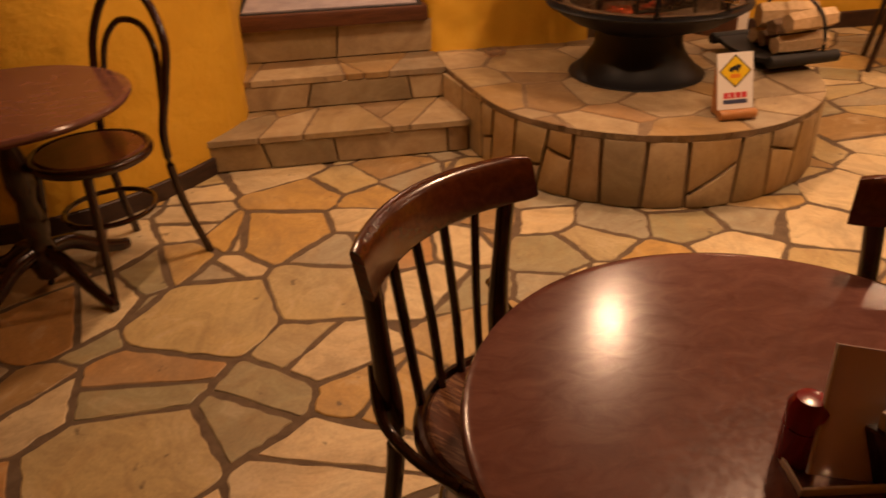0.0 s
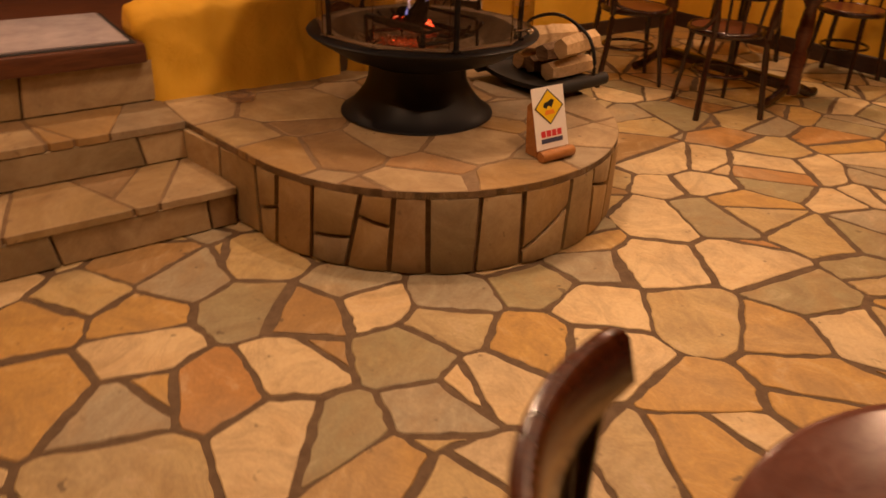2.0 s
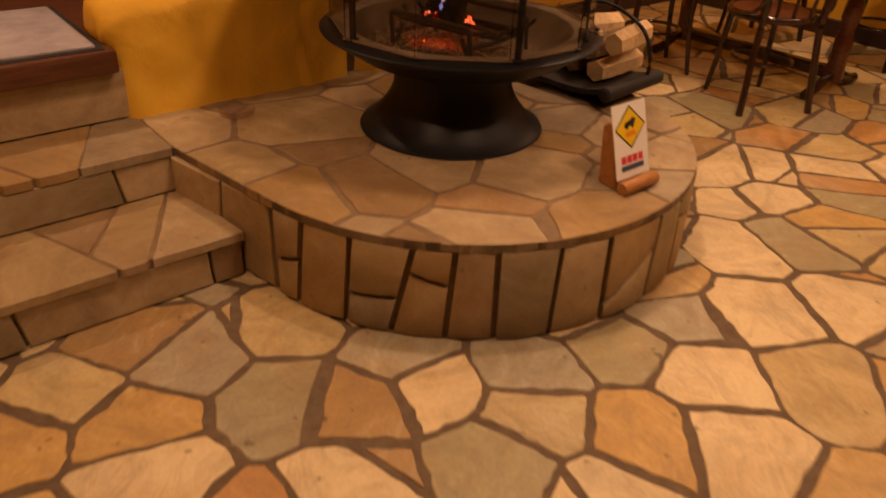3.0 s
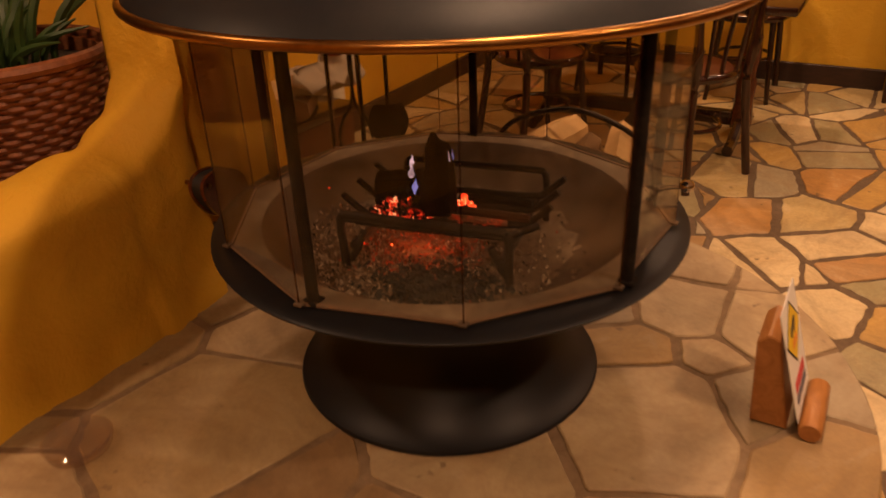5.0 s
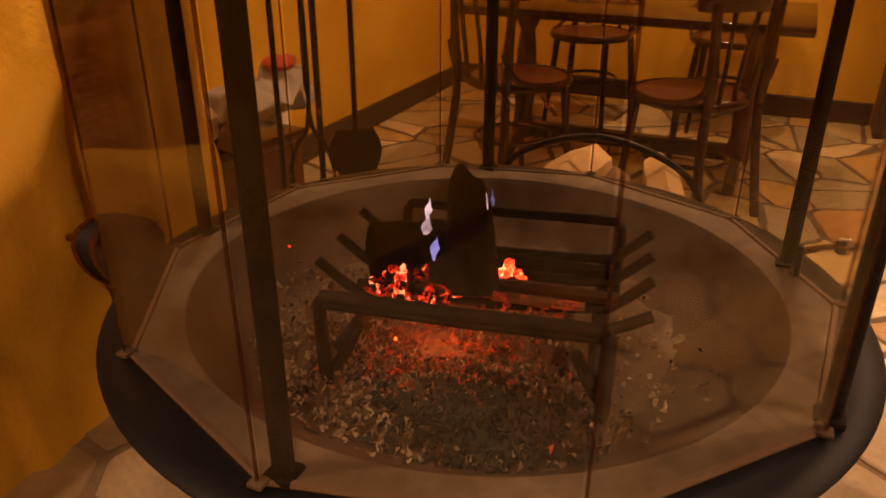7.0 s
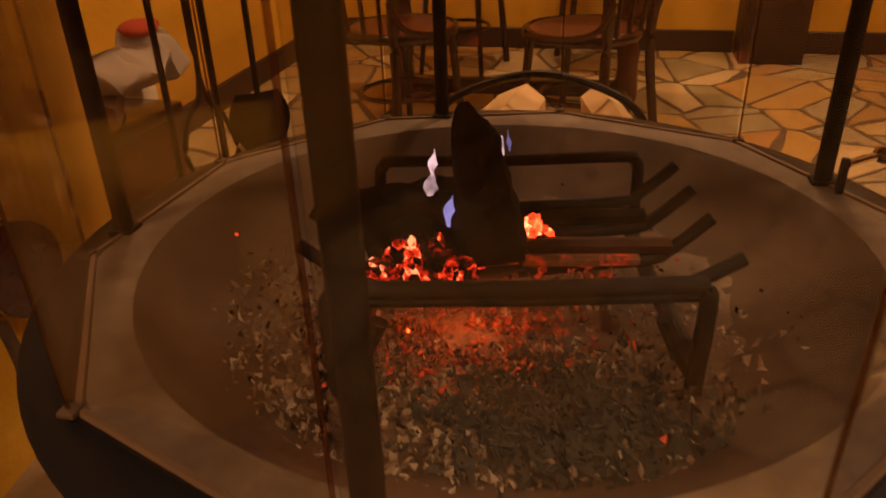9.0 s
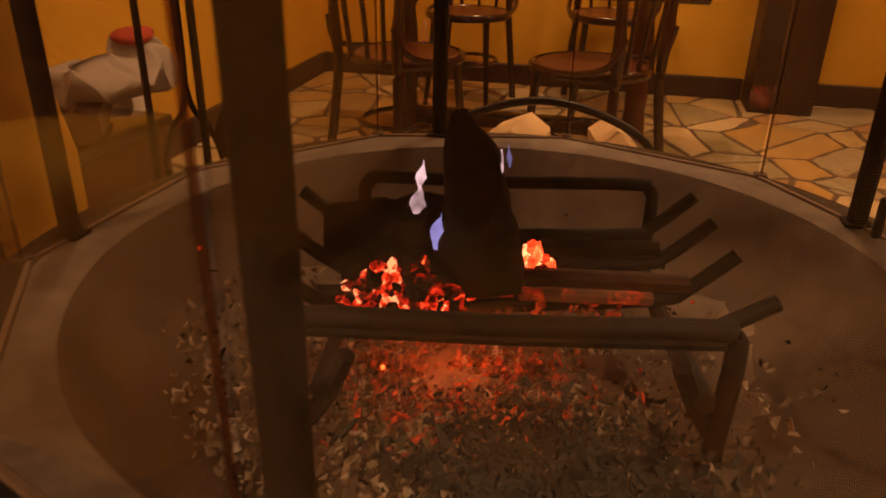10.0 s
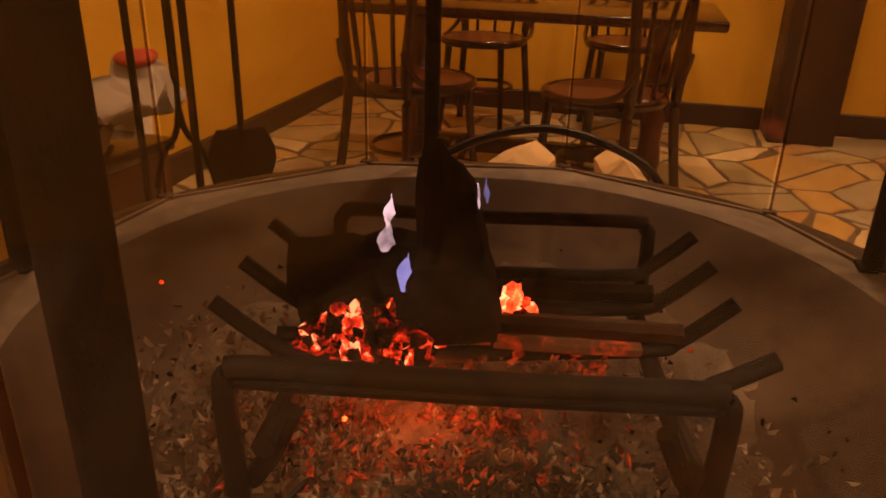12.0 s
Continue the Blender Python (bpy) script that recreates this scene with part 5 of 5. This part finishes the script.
for s in range(7):
    u = s / 6
    wd = 0.065 * (0.55 + 0.45 * math.sin(math.pi * min(1, u * 0.9 + 0.1)))
    rows.append([bm.verts.new((0.05 + a * wd * 0.62 + 0.01 * b, -0.07 - a * wd * 0.8 + 0.008 * b, 0.305 - 0.13 * u)) for a, b in ((-1, 0.5), (0, -0.5), (1, 0.5), (1, 0.8), (0, -0.2), (-1, 0.8))])
for r0, r1 in zip(rows, rows[1:]):
    for k in range(6):
        bm.faces.new((r0[k], r0[(k + 1) % 6], r1[(k + 1) % 6], r1[k]))
bm.faces.new(rows[0])
bm.faces.new(rows[-1])
part("shovel_blade", bm, BLACK_METAL, stand)
part("poker", sweep(bmesh.new(), spline([(-0.06, 0.075, 0.72), (-0.06, 0.075, 0.3), (-0.06, 0.075, 0.12), (-0.04, 0.055, 0.09)], 4), 0.007, 8), BLACK_METAL, stand)
for s in (-1, 1):
    pts = spline([(0.0, 0.03, 0.72), (0.0, 0.03, 0.35), (0.022 * s, 0.03 - 0.03 * s, 0.26), (0.03 * s, 0.03 - 0.045 * s, 0.18), (0.012 * s, 0.03 - 0.02 * s, 0.09)], 5)
    part("tong_arm", sweep(bmesh.new(), pts, 0.006, 8), BLACK_METAL, stand)

for ob in stand.children:
    if not ob.name.startswith("base"):
        ob.location.z = HZ
part("lower_pole", sweep(bmesh.new(), [Vector((0, 0, z)) for z in (0.01, 0.2, 0.35)], 0.008, 8), BLACK_METAL, stand)

# hand bellows hanging on the low wall
bellows = empty("hand_bellows", pose(2.660, 4.052, 0.580, 0, -55, 4), "dark red-brown leather hand bellows hanging on the plaster wall", "bellows")
for off, stuff, name in ((0.0, RED_WOOD, "board"), (-0.036, RED_WOOD, "board"), (-0.018, CANVAS, "leather")):
    bm = bmesh.new()
    wide = 0.064 if name == "board" else 0.058
    ring = [(wide * math.sin(2 * math.pi * k / 28) * (0.6 + 0.4 * math.cos(math.pi * k / 28) ** 2 + 0.15), 0.10 + 0.085 * -math.cos(2 * math.pi * k / 28)) for k in range(28)]
    depth = 0.010 if name == "board" else 0.026
    lo = [bm.verts.new((x, off - depth / 2, z)) for x, z in ring]
    hi = [bm.verts.new((x, off + depth / 2, z)) for x, z in ring]
    for k in range(28):
        bm.faces.new((lo[k], lo[(k + 1) % 28], hi[(k + 1) % 28], hi[k]))
    bm.faces.new(lo)
    bm.faces.new(hi)
    part(name, bm, stuff, bellows)
part("nozzle", sweep(bmesh.new(), [Vector((0, -0.018, 0.02)), Vector((0, -0.018, -0.03)), Vector((0, -0.018, -0.09))], lambda t: 0.014 - 0.008 * t, 10), BRASS, bellows)
part("peg", sweep(bmesh.new(), [Vector((0, 0.03, 0.165)), Vector((0, 0.0, 0.168)), Vector((0, -0.046, 0.170))], 0.006, 8), BRASS, bellows)

dish = mesh_object("glass_dish", lathe(bmesh.new(), [(0, 0.004), (0.045, 0.004), (0.062, 0.010), (0.068, 0.032), (0.064, 0.034), (0.056, 0.014), (0, 0.011)], 36), ACRYLIC)
dish.matrix_basis = pose(1.99, 3.90, HZ - 0.002)
tagged(dish, "small clear glass dish standing on the hearth", "dish")

# firewood box behind the low wall
crate = empty("firewood_box", pose(3.55, 4.66, 0, 0, 0, -4), "dark wooden box heaped with firewood and paper", "box")
part("body", box(bmesh.new(), (-0.30, -0.16, 0.0), (0.22, 0.20, 0.46), 0.008), PANEL_WOOD, crate)
part("rim", box(bmesh.new(), (-0.312, -0.172, 0.44), (0.232, 0.212, 0.475), 0.006), DARK_WOOD, crate)
rng = random.Random(21)
for x, y, z, w, l, a, b, turn, stuff in ((3.38, 4.62, 0.535, 0.062, 0.40, 0, 88, 10, PALE_WOOD), (3.52, 4.72, 0.53, 0.058, 0.38, 0, 92, -14, PALE_WOOD), (3.60, 4.60, 0.53, 0.055, 0.34, 0, 86, 30, BARK)):
    ob = mesh_object("firewood", split_log(l, w, rng, 0.12, 6), stuff)
    ob.data.set_sharp_from_angle(angle=radians(20))
    ob.matrix_basis = pose(x, y, z, a, b, turn)
    tagged(ob, "pale split firewood heaped on the dark box", "firewood", "firewood on the box")
ob = mesh_object("paper_sack", box(bmesh.new(), (-0.06, -0.07, 0), (0.06, 0.07, 0.50), 0.02), PAPER)
for p in ob.data.vertices:
    p.co += 0.012 * Vector((noise.noise(p.co * 9), noise.noise(p.co * 9 + Vector((5, 0, 0))), 0))
ob.matrix_basis = pose(3.86, 4.70, 0, 0, 0, 14)
tagged(ob, "crumpled white paper sack leaning by the box", "sack")



def lumps(name, m, blobs, stuff, label, category, crease=0.012):
    """Soft crumpled cloth: overlapping rounded lumps."""
    bm = bmesh.new()
    for x, y, z, rx, ry, rz in blobs:
        made = bmesh.ops.create_icosphere(bm, subdivisions=4, radius=1.0, matrix=Matrix.Translation((x, y, z)) @ Matrix.Diagonal((rx, ry, rz, 1)))
        for q in made["verts"]:
            q.co += crease * Vector((noise.noise(q.co * 16), noise.noise(q.co * 16 + Vector((7, 0, 0))), noise.noise(q.co * 12 + Vector((0, 5, 0)))))
    ob = mesh_object(name, bm, stuff)
    ob.matrix_basis = m
    return tagged(ob, label, category)


lumps("white_cloth", pose(3.66, 4.56, 0.57), [(-0.06, 0, 0.02, 0.14, 0.10, 0.05), (0.08, -0.02, 0.02, 0.12, 0.09, 0.055), (0.13, 0.01, 0.06, 0.07, 0.06, 0.035)], WHITE_LINEN, "crumpled white cloth heaped on the firewood box", "cloth", 0.045)
lumps("red_cloth", pose(3.77, 4.56, 0.675), [(0.0, 0, 0.0, 0.055, 0.05, 0.022), (0.045, 0, 0.002, 0.03, 0.03, 0.016)], RED_FELT, "small folded red cloth lying on the white one", "cloth", 0.006)

# wicker planter on the platform
planter = empty("wicker_planter", pose(2.50, 4.665, 0.592), "red-brown woven wicker planter with a leafy plant", "planter")
PR0, PR1, PH = 0.205, 0.275, 0.345
part("lining", lathe(bmesh.new(), [(0, 0.0), (PR0 - 0.01, 0.0), (PR1 - 0.012, PH - 0.01), (PR1 - 0.03, PH - 0.01), (PR1 - 0.035, PH - 0.05), (0, PH - 0.05)], 48), WICKER, planter)
for i in range(20):
    z = 0.01 + (PH - 0.03) * i / 19
    r = PR0 + (PR1 - PR0) * z / PH
    pts = [Vector(((r + 0.006 * (1 if (k // 2 + i) % 2 else -0.4)) * math.cos(2 * math.pi * k / 96), (r + 0.006 * (1 if (k // 2 + i) % 2 else -0.4)) * math.sin(2 * math.pi * k / 96), z)) for k in range(96)]
    part("weave_strand", sweep(bmesh.new(), pts, 0.0085, 5, closed=True, flat=0.6), WICKER, planter)
rim = [Vector((PR1 * math.cos(2 * math.pi * k / 64), PR1 * math.sin(2 * math.pi * k / 64), PH)) for k in range(64)]
part("rim", sweep(bmesh.new(), rim, 0.017, 8, closed=True), WICKER, planter)
part("soil", lathe(bmesh.new(), [(0, PH - 0.045), (PR1 - 0.04, PH - 0.045), (PR1 - 0.04, PH - 0.06), (0, PH - 0.06)], 32), SOIL, planter)
rng = random.Random(8)
for i in range(40):
    w, r0 = rng.uniform(0, 2 * math.pi), rng.uniform(0.0, 0.18)
    lean, high = rng.uniform(0.08, 0.24), rng.uniform(0.14, 0.34)
    d = Vector((math.cos(w), math.sin(w), 0))
    pts = [d * (r0 + lean * s * s) + Vector((0, 0, PH - 0.05 + high * (s - 0.25 * s * s))) for s in (k / 7 for k in range(8))]
    part("leaf", sweep(bmesh.new(), pts, lambda t: 0.002 + 0.011 * math.sin(math.pi * min(1, 0.1 + 0.9 * t)), 6, flat=1.0), LEAF, planter)

# ---- ceiling lamps ----
# none of these fixtures is in view; most are added to fill in light
for x, y, power in LAMPS:
    lamp = empty("ceiling_lamp", pose(x, y, CEIL), "unseen warm round ceiling lamp with a brass ring", "lamp", "ceiling lamps")
    part("ring", sweep(bmesh.new(), [Vector((0.075 * math.cos(2 * math.pi * k / 32), 0.075 * math.sin(2 * math.pi * k / 32), -0.008)) for k in range(32)], 0.012, 8, closed=True), BRASS, lamp)
    part("bulb", lathe(bmesh.new(), [(0, -0.03), (0.03, -0.026), (0.055, -0.012), (0.065, -0.002), (0, -0.002)], 24), LAMP_GLOW, lamp)
    data = bpy.data.lights.new("lamp_light", "AREA")
    data.shape, data.size, data.energy, data.color = "DISK", 0.13, power, (1.0, 0.58, 0.335)
    data.spread = radians(150)
    light = new("lamp_light", data)
    light.parent = lamp
    light.location = (0, 0, -0.04)

# glow of the burning wood
data = bpy.data.lights.new("fire_light", "POINT")
data.energy, data.color, data.shadow_soft_size = 0.6, (1.0, 0.17, 0.05), 0.05
ob = new("fire_light", data)
ob.location = (2.552, 3.435, 0.668)

# ---- stones, laid last ----
def lay(parent, outlines, z0, z1, stuff, rng, tilt=0.002, name="flagstone"):
    for (x, y), outline in outlines:
        bm = slab(bmesh.new(), outline, z0, z1 + rng.uniform(-tilt, tilt), 0.0025)
        part(name, bm, stuff, parent, smooth=False)


rng = random.Random(3)
STONES = [(1.09, 3.15), (1.32, 3.28), (1.41, 3.1), (1.2, 2.94), (1.54, 2.8), (1.72, 3.08), (0.94, 3.05), (1.15, 2.75), (0.86, 2.71), (1.08, 2.5),
          (1.28, 2.44), (1.52, 2.43), (1.9, 2.75), (1.7, 2.66), (1.89, 2.6), (1.85, 2.29), (2.03, 2.35), (2.16, 2.5), (2.45, 2.41), (2.22, 2.12),
          (1.97, 2.03), (1.76, 2.0), (1.49, 2.07), (1.36, 2.17), (1.0, 2.24), (1.52, 1.92), (2.54, 2.15), (2.72, 2.43), (2.95, 2.26), (3.24, 2.54),
          (2.79, 1.93), (2.45, 1.6), (3.26, 2.05), (3.51, 2.41), (3.23, 1.82), (2.95, 1.71), (3.15, 1.58), (2.81, 1.52), (2.67, 1.4), (3.74, 2.08),
          (4.02, 2.46), (4.05, 2.81), (4.41, 2.46), (4.43, 2.77), (4.4, 3.03), (2.37, 1.97), (2.12, 1.52)]
hull = [(-3, -2.6), (6.48, -2.6), (6.48, 5.1), (-3, 5.1)]
seeds = scatter(-3.0, 6.5, -2.6, 5.1, 0.33, rng, STONES, 11000)
laid = cells(seeds, hull, 0.025, rng, 0.013, len(STONES))
laid = [c for c in laid if math.hypot(c[0][0] - HX, c[0][1] - HY) > 0.62 and not (c[0][1] > 3.6 and 0.6 < c[0][0] < 3.3) and c[0][1] < 5.2]
laid.sort(key=lambda c: math.hypot((c[0][0] - 2.1) * 0.8, c[0][1] - 2.2))
lay(floor, laid[:290], -0.02, 0.0, FLAG, rng, 0.0012)
rest = bmesh.new()
for (x, y), outline in laid[290:]:
    slab(rest, outline, -0.02, rng.uniform(-0.0012, 0.0012), 0.0025)
tagged(part("flagstones_far", rest, FLAG_FAR, floor, smooth=False), kind="stuff")

top = scatter(1.7, 3.5, 2.5, 4.35, 0.30, rng, tries=2500)
lay(hearth, cells(top, shrunk(HEARTH, 0.004), 0.018, rng, 0.007, 0, 0.16), HZ - 0.03, HZ, HEARTH_STONE, rng, 0.0015)


def curved_stone(a0, a1, z0, z1, rng, skew, cut0=0.0, cut1=0.0):
    """An upright flag that follows the hearth's round front."""
    bm = bmesh.new()
    rows = []
    steps_ = max(2, int((a1 - a0) / 0.05))
    push = rng.uniform(-0.003, 0.004)
    skew0, skew1 = skew
    for i in range(steps_ + 1):
        s = i / steps_
        a = a0 + (a1 - a0) * s
        e = 0.005 if i in (0, steps_) else 0.0
        col = []
        lo, hi = z0 + cut0 * (s - 0.5), z1 + cut1 * (s - 0.5)
        for r, z in ((HR - 0.03, lo), (HR - 0.004 + push - e, lo), (HR + push - e, lo + 0.006), (HR + push - e, hi - 0.006), (HR - 0.004 + push - e, hi), (HR - 0.03, hi)):
            t = (z - 0.0) / HZ
            b = a + (skew0 * (1 - s) + skew1 * s) * (t - 0.5)
            col.append(bm.verts.new((HX + r * math.cos(b), HY + r * math.sin(b), z)))
        rows.append(col)
    for r0, r1 in zip(rows, rows[1:]):
        for k in range(6):
            bm.faces.new((r0[k], r0[(k + 1) % 6], r1[(k + 1) % 6], r1[k]))
    bm.faces.new(rows[0])
    bm.faces.new(rows[-1])
    return bm


# joints of the round front: degrees at the top and at the foot, and where a stone is parted (height, lean)
JOINTS = [(189.2, 189.2, 0.15, 0.03), (198.1, 195.6, 0, 0), (209.4, 207.7, 0.122, 0.015), (222.4, 217.5, 0.205, -0.03), (230.1, 228.6, 0, 0), (238.0, 238.4, 0, 0),
          (250.8, 250.0, 0, 0), (262.0, 262.5, 0.13, 0.13), (277.5, 276.5, 0, 0)]
for (t0, b0, mid, lean), (t1, b1, _, _) in zip(JOINTS, JOINTS[1:]):
    skew = (radians(t0 - b0), radians(t1 - b1))
    a, b = radians((t0 + b0) / 2), radians((t1 + b1) / 2) - 0.023
    if mid:
        part("upright_flag", curved_stone(a, b, 0.006, mid - 0.009, rng, skew, 0, lean), RISER_STONE, hearth)
        part("upright_flag", curved_stone(a, b, mid + 0.009, HZ - 0.032, rng, skew, lean, 0), RISER_STONE, hearth)
    else:
        part("upright_flag", curved_stone(a, b, 0.006, HZ - 0.032, rng, skew), RISER_STONE, hearth)
a, left = radians(277.0), radians(1.0)
while a < ARC1 - 0.05:
    b = min(a + rng.uniform(0.13, 0.23), ARC1)
    right = rng.uniform(-0.05, 0.05)
    top_z, low_z = HZ - 0.032, 0.006
    if rng.random() < 0.62:
        part("upright_flag", curved_stone(a, b - 0.024, low_z, top_z, rng, (left, right)), RISER_STONE, hearth)
    else:
        mid, lean = rng.uniform(0.10, 0.22), rng.uniform(-0.07, 0.07)
        part("upright_flag", curved_stone(a, b - 0.024, low_z, mid - 0.007, rng, (left, right), 0, lean), RISER_STONE, hearth)
        part("upright_flag", curved_stone(a, b - 0.024, mid + 0.007, top_z, rng, (left, right), lean, 0), RISER_STONE, hearth)
    a, left = b, right


def riser(parent, p, q, z0, z1, rng, split=0.5):
    """A row of upright flags from p to q."""
    p, q = Vector((*p, 0)), Vector((*q, 0))
    length = (q - p).length
    d = (q - p).normalized()
    out = Vector((d.y, -d.x, 0))
    s = k0 = 0.0
    while s < length - 0.03:
        e = min(length, s + rng.uniform(0.26, 0.58) * split * 2)
        if length - e < 0.06:
            e = length
        push = rng.uniform(-0.003, 0.003)
        bm = bmesh.new()
        k1 = rng.uniform(-0.02, 0.02) if e < length else 0.0
        ring = []
        for o in (-0.02, 0.018 + push, 0.022 + push):
            t = 0.004 if o > 0.02 + push else 0
            ring.append([bm.verts.new(p + d * u + out * o + Vector((0, 0, z))) for u, z in
                         ((s + t - k0, z0 + t), (e - 0.009 - t - k1, z0 + t), (e - 0.009 - t + k1, z1 - t), (s + t + k0, z1 - t))])
        for r0, r1 in zip(ring, ring[1:]):
            for k in range(4):
                bm.faces.new((r0[k], r0[(k + 1) % 4], r1[(k + 1) % 4], r1[k]))
        bm.faces.new(ring[-1])
        part("upright_flag", bm, RISER_STONE, parent, smooth=False)
        s, k0 = e, k1


Y0, Y1, Y2 = STEP_Y
riser(steps, (0.40, Y0 + 0.022), (1.74, Y0 + 0.022), 0.004, 0.136, rng)
riser(steps, (0.60, Y1 + 0.022), (1.69, Y1 + 0.022), 0.172, HZ - 0.034, rng)
riser(platform, (0.55, Y2 + 0.022), (1.68, Y2 + 0.022), HZ + 0.004, 0.515, rng, 0.8)
riser(hearth, (1.675 + 0.022, 3.765), (HX - HR * 0.985 + 0.024, 3.26), 0.008, HZ - 0.034, rng, 0.4)
lay(steps, cells(scatter(0.4, 1.75, Y0, Y1, 0.42, rng, tries=500), [(0.33, Y0 - 0.008), (1.74, Y0 - 0.008), (1.70, Y1 + 0.01), (0.45, Y1 + 0.01)], 0.012, rng, 0.006, 0, 0.13), 0.138, 0.168, HEARTH_STONE, rng, 0.001)
lay(steps, cells(scatter(0.5, 1.7, Y1, Y2, 0.46, rng, tries=400), [(0.52, Y1 - 0.006), (1.685, Y1 - 0.006), (1.685, Y2 + 0.01), (0.52, Y2 + 0.01)], 0.012, rng, 0.006, 0, 0.13), HZ - 0.032, HZ, HEARTH_STONE, rng, 0.001)
